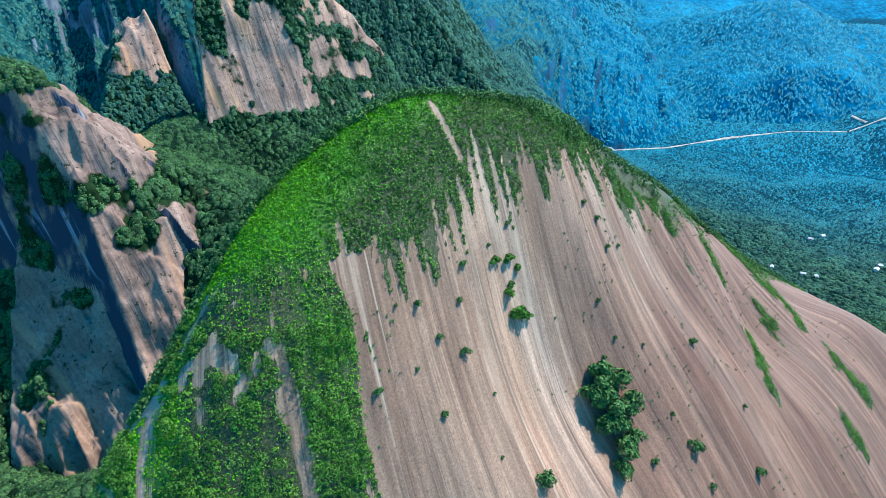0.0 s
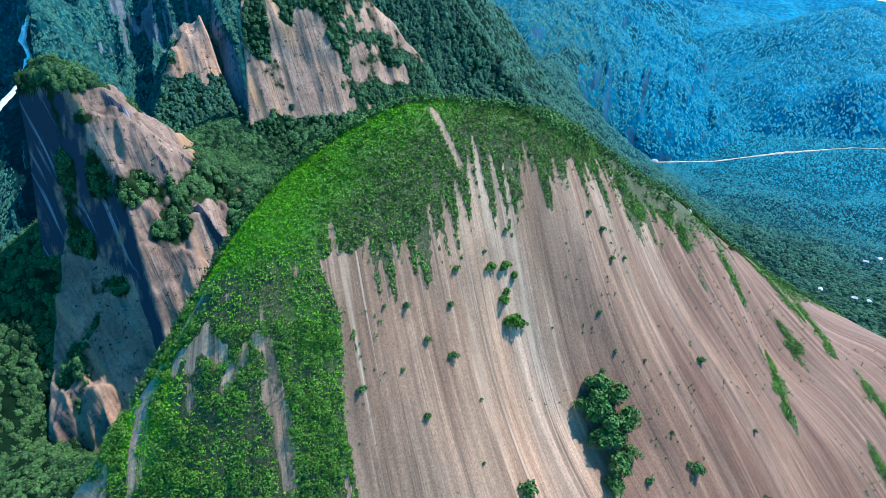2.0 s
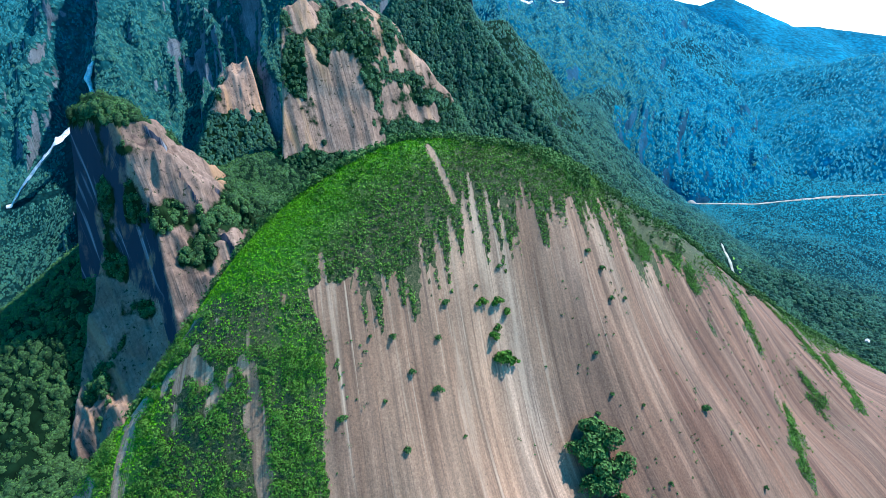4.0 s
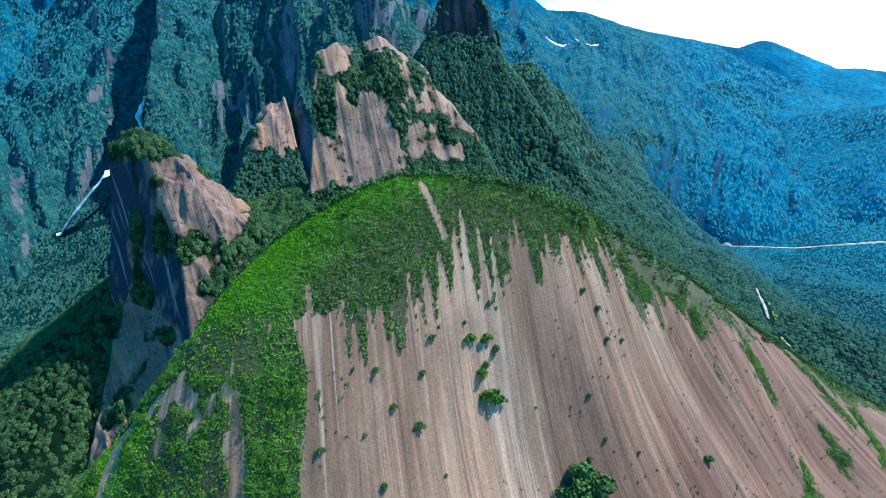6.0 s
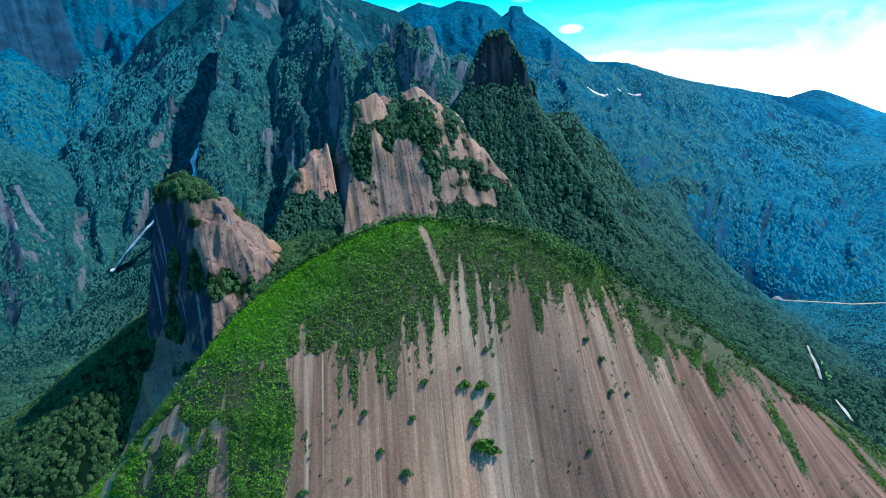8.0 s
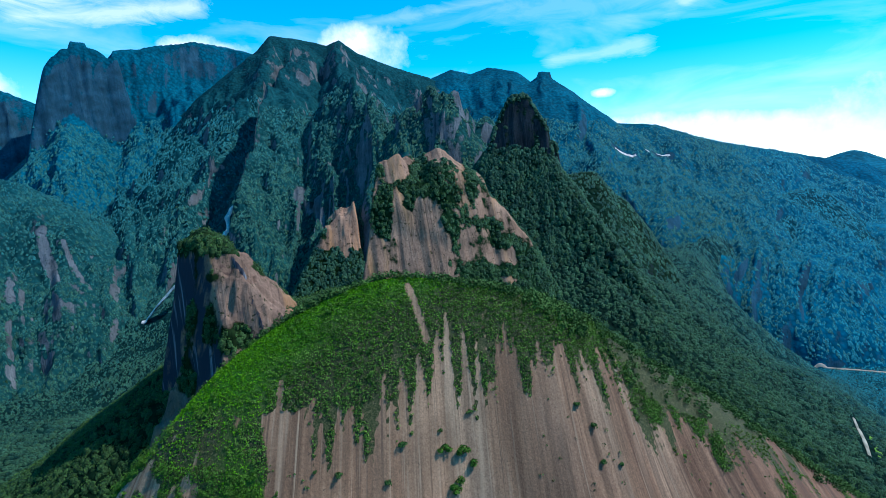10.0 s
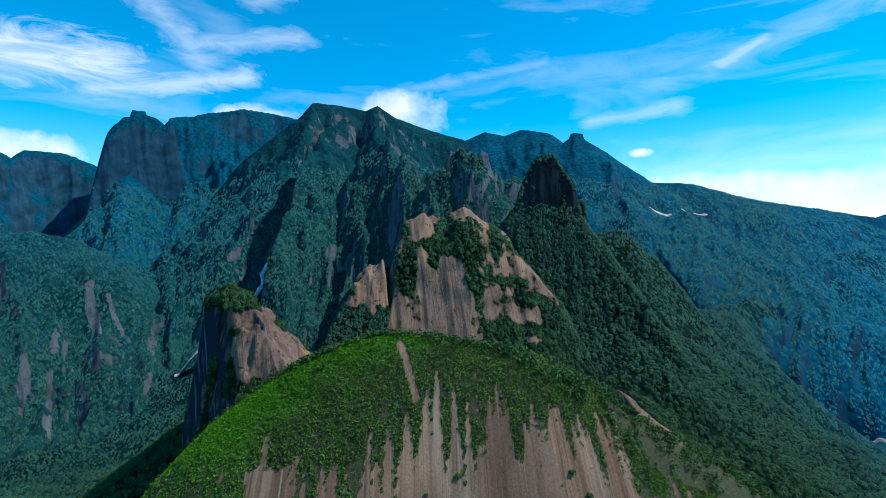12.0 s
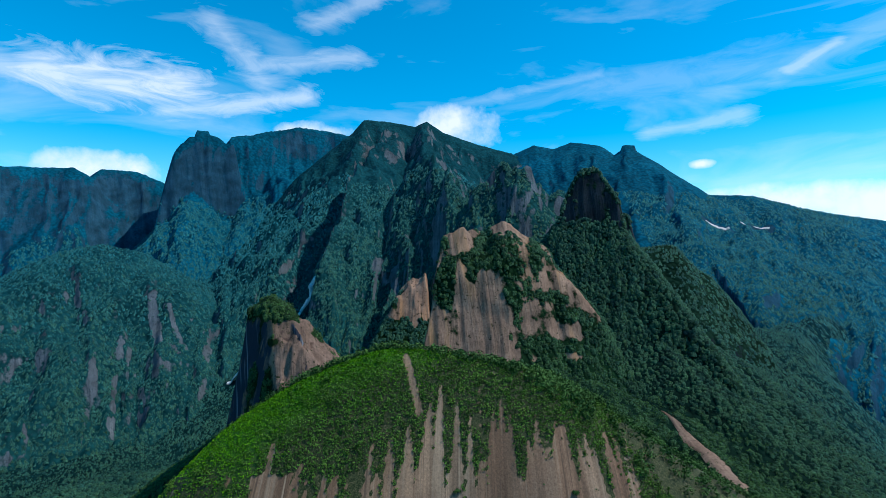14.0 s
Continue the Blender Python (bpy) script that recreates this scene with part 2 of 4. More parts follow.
def dome_material():
    m, tree, b = shader("streaked_granite", 0.8, 0.25)
    link = tree.links.new
    coord = tree.nodes.new("ShaderNodeTexCoord").outputs["Object"]
    flow = tree.nodes.new("ShaderNodeAttribute")
    flow.attribute_name = "flow"
    vec = flow.outputs["Vector"]

    def stretched(sx, sy, at=0.0):
        q = tree.nodes.new("ShaderNodeMapping")
        q.inputs["Location"].default_value = (at, at * 0.7, 0)
        q.inputs["Scale"].default_value = (sx, sy, 1)
        link(vec, q.inputs[0])
        return q.outputs[0]

    broad = noise_node(tree, stretched(0.055, 0.004), 1.0, 4, 0.55, 0.4)
    fine = noise_node(tree, stretched(0.30, 0.007, 31), 1.0, 5, 0.62, 0.35)
    hair = noise_node(tree, stretched(1.7, 0.028, 57), 1.0, 4, 0.6, 0.2)
    base = ramp_node(tree, [(0.34, (0.170, 0.094, 0.053)), (0.5, (0.226, 0.136, 0.080)), (0.66, (0.268, 0.178, 0.112))])
    link(broad, base.inputs[0])
    col = mix_node(tree, 1.0, base.outputs[0], range_node(tree, fine, 0.34, 0.66, 0.72, 1.22), "MULTIPLY")
    where = noise_node(tree, stretched(0.08, 0.012, 19), 1.0, 3, 0.5, 0.5)
    col = mix_node(tree, range_node(tree, where, 0.42, 0.64, 0.05, 0.6), col, mix_node(tree, 1.0, col, range_node(tree, hair, 0.32, 0.68, 0.55, 1.42), "MULTIPLY"))
    wash = noise_node(tree, stretched(0.13, 0.010, 47), 1.0, 4, 0.6, 0.8)
    col = mix_node(tree, 1.0, col, range_node(tree, wash, 0.36, 0.64, 0.74, 1.20), "MULTIPLY")
    # lilac-grey lichen in large soft patches
    lichen = noise_node(tree, stretched(0.030, 0.012, 83), 1.0, 5, 0.6, 0.6)
    col = mix_node(tree, range_node(tree, lichen, 0.52, 0.68, 0.0, 0.6), col, mix_node(tree, 1.0, col, (0.90, 0.94, 1.02), "MULTIPLY"))
    speck = noise_node(tree, coord, 1.1, 5, 0.8)
    col = mix_node(tree, 0.9, col, range_node(tree, speck, 0.3, 0.7, 0.55, 1.40), "MULTIPLY")
    for wide, long, at, low, soft, tone, share in ((0.42, 0.005, 11, 0.58, 0.10, (0.078, 0.046, 0.030), 0.60), (0.95, 0.012, 23, 0.61, 0.08, (0.070, 0.042, 0.028), 0.60),
                                                   (0.20, 0.006, 41, 0.57, 0.12, (0.38, 0.275, 0.180), 0.45), (0.55, 0.009, 67, 0.60, 0.10, (0.42, 0.31, 0.205), 0.45)):
        lines = noise_node(tree, stretched(wide, long, at), 1.0, 4, 0.55, 0.5)
        col = mix_node(tree, range_node(tree, lines, low, low + soft, 0.0, share), col, tone)
    blotch = noise_node(tree, stretched(0.05, 0.02, 5), 1.0, 8, 0.7, 1.0)
    col = mix_node(tree, 0.6, col, range_node(tree, blotch, 0.32, 0.66, 0.6, 1.3), "MULTIPLY")
    brown = tree.nodes.new("ShaderNodeAttribute")
    brown.attribute_name = "brown"
    col = mix_node(tree, brown.outputs["Fac"], col, mix_node(tree, 1.0, col, (0.62, 0.52, 0.50), "MULTIPLY"))
    pits = noise_node(tree, coord, 0.28, 5, 0.75)
    col = mix_node(tree, range_node(tree, pits, 0.65, 0.70, 0.0, 0.7), col, (0.045, 0.030, 0.020))
    veg = tree.nodes.new("ShaderNodeAttribute")
    veg.attribute_name = "veg"
    # brown stops are bare soil; the darkest paint shade between scrub clumps
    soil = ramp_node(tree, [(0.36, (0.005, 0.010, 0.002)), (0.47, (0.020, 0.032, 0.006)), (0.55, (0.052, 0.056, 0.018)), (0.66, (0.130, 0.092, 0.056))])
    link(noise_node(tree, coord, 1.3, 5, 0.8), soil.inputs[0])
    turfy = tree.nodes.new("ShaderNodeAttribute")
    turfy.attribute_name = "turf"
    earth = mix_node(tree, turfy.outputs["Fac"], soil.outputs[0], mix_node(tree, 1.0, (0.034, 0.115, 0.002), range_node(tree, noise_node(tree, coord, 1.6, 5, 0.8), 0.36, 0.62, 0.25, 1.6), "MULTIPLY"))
    edge = tree.nodes.new("ShaderNodeMath")
    edge.operation = "MULTIPLY_ADD"
    link(noise_node(tree, stretched(1.0, 0.03, 91), 1.0, 4, 0.65, 0.2), edge.inputs[0])
    edge.inputs[1].default_value = 0.9
    link(veg.outputs["Fac"], edge.inputs[2])
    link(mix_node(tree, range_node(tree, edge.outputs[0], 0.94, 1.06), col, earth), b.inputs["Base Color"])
    bump_node(tree, b, mix_node(tree, 0.5, fine, noise_node(tree, coord, 0.8, 6)), 0.5, 0.6)
    return m


# leaf blue that paints haze into the farther forest floor and slopes
HAZE_LEAF = (0.003, 0.052, 0.078)
FOREST = mountain_material("forest_slope", (0.008, 0.026, 0.010), (0.072, 0.046, 0.038), (0.34, 0.218, 0.150))
# floor kept near black, painting in the shaded gaps between crowns
GROUND = mountain_material("forest_floor", (0.004, 0.014, 0.006), (0.062, 0.040, 0.036), (0.29, 0.200, 0.165), haze_leaf=HAZE_LEAF)
# shade of the pinnacle's sheer walls is painted into this rock
CLIFF = mountain_material("shade_cliff", (0.013, 0.030, 0.010), (0.055, 0.035, 0.030), (0.27, 0.175, 0.125), wall_shade=True)
# near-black colours paint in the shade of the knoll and finger peak
CRAG = mountain_material("shade_crag", (0.009, 0.028, 0.016), (0.004, 0.009, 0.014), (0.030, 0.038, 0.046), rust=False)
# farther slopes: aerial haze is painted into bluer leaf and rock colours
FOREST_MID = mountain_material("forest_haze_mid", (0.010, 0.052, 0.046), (0.014, 0.026, 0.038), (0.130, 0.150, 0.165), 0.09, haze_leaf=HAZE_LEAF, rust=False)
# far rock is darkened too, painting in the shade on the tower
FOREST_FAR = mountain_material("forest_haze_far", (0.005, 0.072, 0.098), (0.003, 0.032, 0.062), (0.030, 0.080, 0.118), 0.07, 0.03, haze_leaf=(0.003, 0.084, 0.150), rust=False)
DISTANCE = mountain_material("haze_distance", (0.010, 0.122, 0.190), (0.01, 0.10, 0.18), (0.04, 0.13, 0.21), 0.05, 0.03)
DOME = dome_material()
CROWN = leaf_material("forest_leaves", (0.013, 0.040, 0.012), (0.090, 0.176, 0.042))
CANOPY = leaf_material("canopy_leaves", (0.006, 0.020, 0.009), (0.046, 0.096, 0.032), spread=0.45, haze_pair=((0.004, 0.084, 0.122), (0.010, 0.160, 0.222)), grain=0.5, gaps=0.38)
GRASS = leaf_material("bright_grass", (0.022, 0.082, 0.002), (0.124, 0.330, 0.006))
SHRUB = leaf_material("shrub_leaves", (0.016, 0.046, 0.006), (0.092, 0.205, 0.026), spread=0.5, patch=0.22)
SCRUB = leaf_material("scrub_leaves", (0.030, 0.066, 0.012), (0.122, 0.238, 0.034), spread=0.35, patch=0.14)


# ---- terrain arithmetic ----
HUB = np.array((70.0, 0.0))


def hashed(ix, iy, seed):
    n = (ix.astype(np.int64) * 374761393 + iy.astype(np.int64) * 668265263 + seed * 1442695041) & 0x7FFFFFFF
    n = ((n ^ (n >> 13)) * 1274126177) & 0x7FFFFFFF
    return ((n ^ (n >> 16)) & 0xFFFF) / 65535.0


def value_noise(x, y, seed=0):
    ix, iy = np.floor(x), np.floor(y)
    fx, fy = x - ix, y - iy
    fx, fy = fx * fx * (3 - 2 * fx), fy * fy * (3 - 2 * fy)
    a, b = hashed(ix, iy, seed), hashed(ix + 1, iy, seed)
    c, d = hashed(ix, iy + 1, seed), hashed(ix + 1, iy + 1, seed)
    return (a + (b - a) * fx) * (1 - fy) + (c + (d - c) * fx) * fy


def fbm(x, y, size, octaves=5, seed=0, gain=0.5):
    """Fractal noise about zero, largest features of that size."""
    total, amp, norm = 0.0, 1.0, 0.0
    x, y = np.asarray(x) / size, np.asarray(y) / size
    for i in range(octaves):
        total = total + amp * (value_noise(x + 17.3 * i, y - 9.1 * i, seed + i) - 0.5)
        norm += amp * 0.5
        x, y, amp = x * 2.03, y * 2.03, amp * gain
    return total / norm


def soft_min(values, h):
    v = np.stack(values)
    m = v.min(0)
    return m - h * np.log(np.exp(-(v - m) / h).sum(0))


def ridge(x, y, crest, left, right, blunt=15.0):
    """A ridge along a crest line: falls off by the slope on its left and on its right."""
    best = np.full(np.shape(x), -1e4)
    for (ax, ay, az), (bx, by, bz) in zip(crest, crest[1:]):
        dx, dy = bx - ax, by - ay
        t = np.clip(((x - ax) * dx + (y - ay) * dy) / (dx * dx + dy * dy), 0, 1)
        px, py = x - ax - t * dx, y - ay - t * dy
        d = np.sqrt(px * px + py * py + blunt * blunt) - blunt
        side = dx * py - dy * px
        best = np.maximum(best, az + t * (bz - az) - d * np.where(side > 0, left, right))
    return best


def mesh_from(name, verts, faces, material, attributes=(), smooth=True):
    me = bpy.data.meshes.new(name)
    verts, faces = np.asarray(verts, dtype=np.float32), np.asarray(faces, dtype=np.int32)
    me.vertices.add(len(verts))
    me.vertices.foreach_set("co", verts.ravel())
    k = faces.shape[1]
    me.loops.add(faces.size)
    me.loops.foreach_set("vertex_index", faces.ravel())
    me.polygons.add(len(faces))
    me.polygons.foreach_set("loop_start", np.arange(0, faces.size, k, dtype=np.int32))
    me.polygons.foreach_set("use_smooth", np.full(len(faces), smooth))
    me.update(calc_edges=True)
    for key, values in attributes:
        values = np.asarray(values, dtype=np.float32)
        if values.ndim == 1:
            me.attributes.new(key, "FLOAT", "POINT").data.foreach_set("value", values)
        else:
            me.attributes.new(key, "FLOAT_VECTOR", "POINT").data.foreach_set("vector", values.ravel())
    me.materials.append(material)
    return me


def grid_faces(rows, cols):
    i = np.arange(rows * cols).reshape(rows, cols)
    return np.stack([i[:-1, :-1], i[:-1, 1:], i[1:, 1:], i[1:, :-1]], -1).reshape(-1, 4)


def polar(azimuths, radii):
    a, r = np.meshgrid(np.radians(azimuths), radii)
    return HUB[0] + r * np.sin(a), HUB[1] + r * np.cos(a)


def keep_faces(faces, count, mask):
    """The faces all of whose corners are kept, with the unused corners dropped."""
    faces = faces[mask[faces].any(1)]
    used = np.zeros(count, bool)
    used[faces] = True
    index = np.cumsum(used) - 1
    return index[faces], used


def slope_of(x, y, z):
    gy_r, gy_c = np.gradient(z)
    xr, xc = np.gradient(x)
    yr, yc = np.gradient(y)
    det = xr * yc - xc * yr
    det = np.where(np.abs(det) < 1e-6, 1e-6, det)
    return np.hypot((gy_r * yc - gy_c * yr) / det, (xr * gy_c - xc * gy_r) / det)


# ---- ground ----
ROAD = [(410, 1400, 270), (440, 1405, 273), (599, 1411, 277), (786, 1457, 290), (973, 1486, 298), (1112, 1457, 303), (1187, 1438, 345)]
COL = [(-90, 330, 480), (-170, 410, 525), (-250, 470, 550), (-330, 520, 560), (-330, 640, 545), (-240, 860, 560), (-150, 1000, 640)]
EAST_SPURS = [[(-60, 930, 556), (75, 905, 485), (170, 900, 425), (300, 930, 365), (480, 940, 285)],
              [(-230, 700, 550), (-100, 780, 530), (12, 800, 490), (71, 720, 467), (116, 663, 447), (250, 560, 380), (420, 480, 300)]]


def ground_height(x, y):
    r = np.hypot(x - HUB[0], y - HUB[1])
    floor = 250 + 0.00003 * (x - 300) ** 2 + 0.03 * np.maximum(y - 900, 0) + 0.05 * np.maximum(-x - 1000, 0)
    z = np.maximum(np.maximum(floor, ridge(x, y, COL[:4], 1.1, 0.62, 30)), ridge(x, y, COL[3:], 0.75, 0.62, 30))
    for crest in EAST_SPURS:
        z = np.maximum(z, ridge(x, y, crest, 0.75, 0.6, 25))
    z = np.maximum(z, ridge(x, y, [(-60, 930, 530), (100, 1180, 505), (260, 1880, 580), (600, 2300, 640)], 0.4, 0.8, 60))
    z = np.maximum(z, ridge(x, y, [(-640, 1180, 640), (-980, 1024, 470), (-1150, 850, 345)], 0.5, 0.5, 60))
    z = np.maximum(z, ridge(x, y, [(60, 420, 430), (60, 250, 420), (40, -100, 330)], 0.6, 0.55, 60))
    rough = np.clip(r / 600, 0.3, 2.5)
    z = z + fbm(x, y, 260, 5, 3) * 22 * rough
    # the gully under the pinnacle's south wall
    z = z - 95 * np.exp(-((x + 302) / 68) ** 2 - ((y - 304) / 48) ** 2)
    d, bed = np.full(np.shape(x), 1e6), np.zeros(np.shape(x))
    for (ax, ay, az), (bx, by, bz) in zip(ROAD, ROAD[1:]):
        t = np.clip(((x - ax) * (bx - ax) + (y - ay) * (by - ay)) / ((bx - ax) ** 2 + (by - ay) ** 2), 0, 1)
        e = np.hypot(x - ax - t * (bx - ax), y - ay - t * (by - ay))
        d, bed = np.where(e < d, e, d), np.where(e < d, az + t * (bz - az), bed)
    k = np.clip(1.08 - d / 240, 0, 1)
    return z + (bed - z) * k * k * (3 - 2 * k)


def to_segment(x, y, ax, ay, bx, by):
    t = np.clip(((x - ax) * (bx - ax) + (y - ay) * (by - ay)) / ((bx - ax) ** 2 + (by - ay) ** 2), 0, 1)
    return np.hypot(x - ax - t * (bx - ax), y - ay - t * (by - ay))


def road_dip(x, y):
    """Keeps the hillsides back from the valley road."""
    d = np.min([to_segment(x, y, *p[:2], *q[:2]) for p, q in zip(ROAD, ROAD[1:])], 0)
    return 130 * np.clip(1 - d / 190, 0, 1)


def haze_share(x, y):
    """Share of haze painted into the leaf colours, over the wide eastern valley and with distance, 0 to 1."""
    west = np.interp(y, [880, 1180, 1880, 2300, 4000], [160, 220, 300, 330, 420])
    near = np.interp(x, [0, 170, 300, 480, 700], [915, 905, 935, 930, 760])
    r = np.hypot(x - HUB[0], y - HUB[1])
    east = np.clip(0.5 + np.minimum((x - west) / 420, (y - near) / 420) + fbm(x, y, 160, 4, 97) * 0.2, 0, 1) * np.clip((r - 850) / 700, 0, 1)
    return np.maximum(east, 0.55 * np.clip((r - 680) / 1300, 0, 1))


def build_ground():
    azimuths = np.concatenate([np.arange(-180, -84, 6.0), np.arange(-84, 58, 0.3), np.arange(58, 180.1, 6.0)])
    radii = np.concatenate([np.linspace(2, 140, 12), np.geomspace(150, 4900, 200)])
    x, y = polar(azimuths, radii)
    z = ground_height(x, y)
    rock = np.zeros(z.size)
    me = mesh_from("ground", np.stack([x.ravel(), y.ravel(), z.ravel()], 1), grid_faces(*x.shape), GROUND, [("rock", rock), ("valley", haze_share(x, y).ravel())])
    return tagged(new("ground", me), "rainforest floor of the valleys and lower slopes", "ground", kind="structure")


build_ground()


# ---- mountains ----
LAYERS = []


def scars(*lines):
    """Bare rock along short lines of the plan: x, y, x, y, half width."""
    def bare(x, y, z, rock):
        for ax, ay, bx, by, wide in lines:
            d = to_segment(x, y, ax, ay, bx, by) / wide + fbm(x, y, 24, 4, 77) * 0.7
            rock = np.maximum(rock, np.clip(1.5 - d, 0, 0.85))
        return rock
    return bare


def high_rock(above, gain, *lines):
    """More bare rock high up, besides the scars."""
    def bare(x, y, z, rock):
        return scars(*lines)(x, y, z, rock + gain * np.clip((z - above) / 120, 0, 1))
    return bare


def mountain(name, label, azimuths, radii, height, material, rock_from=1.6, rock_bias=0.0, rough=0.0, size=200, seed=1, sink=25, bare=None, ribs=0.0, lean=0.1):
    """One mountain as a sheet of its own, seated in the ground."""
    x, y = polar(azimuths, radii)
    z = height(x, y)
    below = np.clip((z.max(0)[None, :] - z) / 110, 0.12, 1)
    if rough:
        r = 1 - np.abs(fbm(x, y, size, 5, seed))
        z = z + ((r - 0.75) * 2 + fbm(x, y, size * 0.35, 5, seed + 9) * 0.6) * rough * below
    if ribs:
        a, q = np.meshgrid(np.radians(azimuths) * np.mean(radii), radii)
        a = a + fbm(x, y, 150, 3, seed + 2) * 50
        z = z + ((0.5 - np.abs(fbm(a, q * 0.2, 130, 3, seed + 3))) + 0.45 * (0.5 - np.abs(fbm(a, q * 0.25, 45, 3, seed + 4)))) * ribs * below
    rows, cols = np.arange(z.shape[0])[:, None], np.arange(z.shape[1])[None, :]
    edge = np.minimum(np.minimum(rows, z.shape[0] - 1 - rows), np.minimum(cols, z.shape[1] - 1 - cols))
    z = z - np.clip(1 - edge / 7, 0, 1) ** 2 * 500
    steep = slope_of(x, y, z)
    rock = np.clip((steep - rock_from) * 0.55 + 0.35, 0, 1) + rock_bias + fbm(x, y, 120, 4, seed + 5) * 0.25
    if bare is not None:
        rock = bare(x, y, z, rock)
    rock = np.where(edge < 10, 0.0, np.clip(rock, 0, 1))
    LAYERS.append((azimuths[0], azimuths[1] - azimuths[0], radii[0], radii[1] - radii[0], z, rock, material))
    show = (z > ground_height(x, y) - sink).ravel()
    faces, used = keep_faces(grid_faces(*x.shape), x.size, show)
    verts = np.stack([x.ravel(), y.ravel(), z.ravel()], 1)[used]
    across = np.radians(azimuths)[None, :] * np.mean(radii) + lean * z + fbm(x, y, 60, 3, seed + 6) * 5
    flow = np.stack([across, z, 0 * z], -1).reshape(-1, 3)[used]
    me = mesh_from(name, verts, faces, material, [("rock", rock.ravel()[used]), ("flow", flow), ("valley", haze_share(x, y).ravel()[used])])
    return tagged(new(name, me), label, "mountain", kind="structure")


def surface(x, y):
    """Height, bareness and number of the layer on top, of the whole land but the dome."""
    az = np.degrees(np.arctan2(x - HUB[0], y - HUB[1]))
    r = np.hypot(x - HUB[0], y - HUB[1])
    z, rock, owner = ground_height(x, y), np.zeros(np.shape(x)), np.full(np.shape(x), -1)
    for k, (a0, da, r0, dr, Z, R, _) in enumerate(LAYERS):
        fa, fr = (az - a0) / da, (r - r0) / dr
        ok = (fa >= 0) & (fa < Z.shape[1] - 1) & (fr >= 0) & (fr < Z.shape[0] - 1)
        ia, ir = np.clip(fa, 0, Z.shape[1] - 2).astype(int), np.clip(fr, 0, Z.shape[0] - 2).astype(int)
        ta, tr = np.clip(fa - ia, 0, 1), np.clip(fr - ir, 0, 1)
        h = (Z[ir, ia] * (1 - ta) + Z[ir, ia + 1] * ta) * (1 - tr) + (Z[ir + 1, ia] * (1 - ta) + Z[ir + 1, ia + 1] * ta) * tr
        top = ok & (h > z)
        z, rock, owner = np.where(top, h, z), np.where(top, R[ir, ia], rock), np.where(top, k, owner)
    return z, rock, owner


def local(x, y, ox, oy):
    """Right and ahead of a rock's own middle, as one looks at it from the hub."""
    w = np.array((ox, oy)) - HUB
    w = w / np.hypot(*w)
    return (x - ox) * w[1] - (y - oy) * w[0], (x - ox) * w[0] + (y - oy) * w[1]


def block(x, y, ox, oy, top, half, steep):
    """A rounded tower of rock with steep sides."""
    u, w = local(x, y, ox, oy)
    return soft_min([top + 0 * u, top + steep * (u + half), top - steep * (u - half), top + steep * (w + half), top - steep * (w - half)], 7)


def span(a, b, step):
    return np.arange(a, b + step / 2, step)


FAR_WEST = [(-3500, 500, 1130), (-3199, 680, 1121), (-3061, 1178, 1134), (-2955, 1312, 1141), (-2921, 1391, 1089), (-2996, 1467, 1159), (-2925, 1612, 1159), (-2780, 1750, 1080)]
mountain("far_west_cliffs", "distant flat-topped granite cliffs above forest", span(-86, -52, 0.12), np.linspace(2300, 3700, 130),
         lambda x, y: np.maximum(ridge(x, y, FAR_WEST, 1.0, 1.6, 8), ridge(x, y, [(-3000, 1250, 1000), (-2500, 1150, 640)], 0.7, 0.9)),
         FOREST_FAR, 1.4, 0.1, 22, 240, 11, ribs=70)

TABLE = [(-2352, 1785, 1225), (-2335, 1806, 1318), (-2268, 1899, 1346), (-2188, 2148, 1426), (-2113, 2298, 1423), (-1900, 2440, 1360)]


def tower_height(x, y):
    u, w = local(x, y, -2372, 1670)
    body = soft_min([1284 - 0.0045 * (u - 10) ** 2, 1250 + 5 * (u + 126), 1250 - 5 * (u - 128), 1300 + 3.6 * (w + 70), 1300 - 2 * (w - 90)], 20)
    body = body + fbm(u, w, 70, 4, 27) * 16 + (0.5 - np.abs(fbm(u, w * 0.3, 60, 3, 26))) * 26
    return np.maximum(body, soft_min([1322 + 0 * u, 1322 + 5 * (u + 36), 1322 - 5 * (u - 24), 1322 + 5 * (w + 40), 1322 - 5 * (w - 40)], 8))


mountain("west_peaks", "distant rocky tower and flat-topped peak, cliffs darkened by painted shade", span(-66, -36, 0.12), np.linspace(1900, 3600, 170),
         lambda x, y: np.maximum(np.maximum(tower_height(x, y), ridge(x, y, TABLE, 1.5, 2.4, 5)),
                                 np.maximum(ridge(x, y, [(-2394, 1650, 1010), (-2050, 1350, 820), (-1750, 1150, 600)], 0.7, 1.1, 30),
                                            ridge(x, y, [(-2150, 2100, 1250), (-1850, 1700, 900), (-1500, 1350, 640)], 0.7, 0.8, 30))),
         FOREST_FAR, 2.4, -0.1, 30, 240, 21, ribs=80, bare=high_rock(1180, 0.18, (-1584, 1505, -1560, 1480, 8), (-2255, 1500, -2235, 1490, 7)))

MAIN = [(-1735, 1990, 1000), (-1701, 2001, 1121), (-1676, 2023, 1293), (-1628, 2066, 1372), (-1506, 2165, 1366), (-1425, 2225, 1345), (-1378, 2258, 1368), (-1305, 2305, 1313), (-1168, 2386, 1254), (-1002, 2471, 1199), (-800, 2600, 1100)]
SPUR_FAR = [(-1628, 2066, 1350), (-1290, 1600, 1000), (-1215, 1394, 830), (-1180, 1285, 752), (-1110, 1130, 605), (-1060, 1027, 520)]
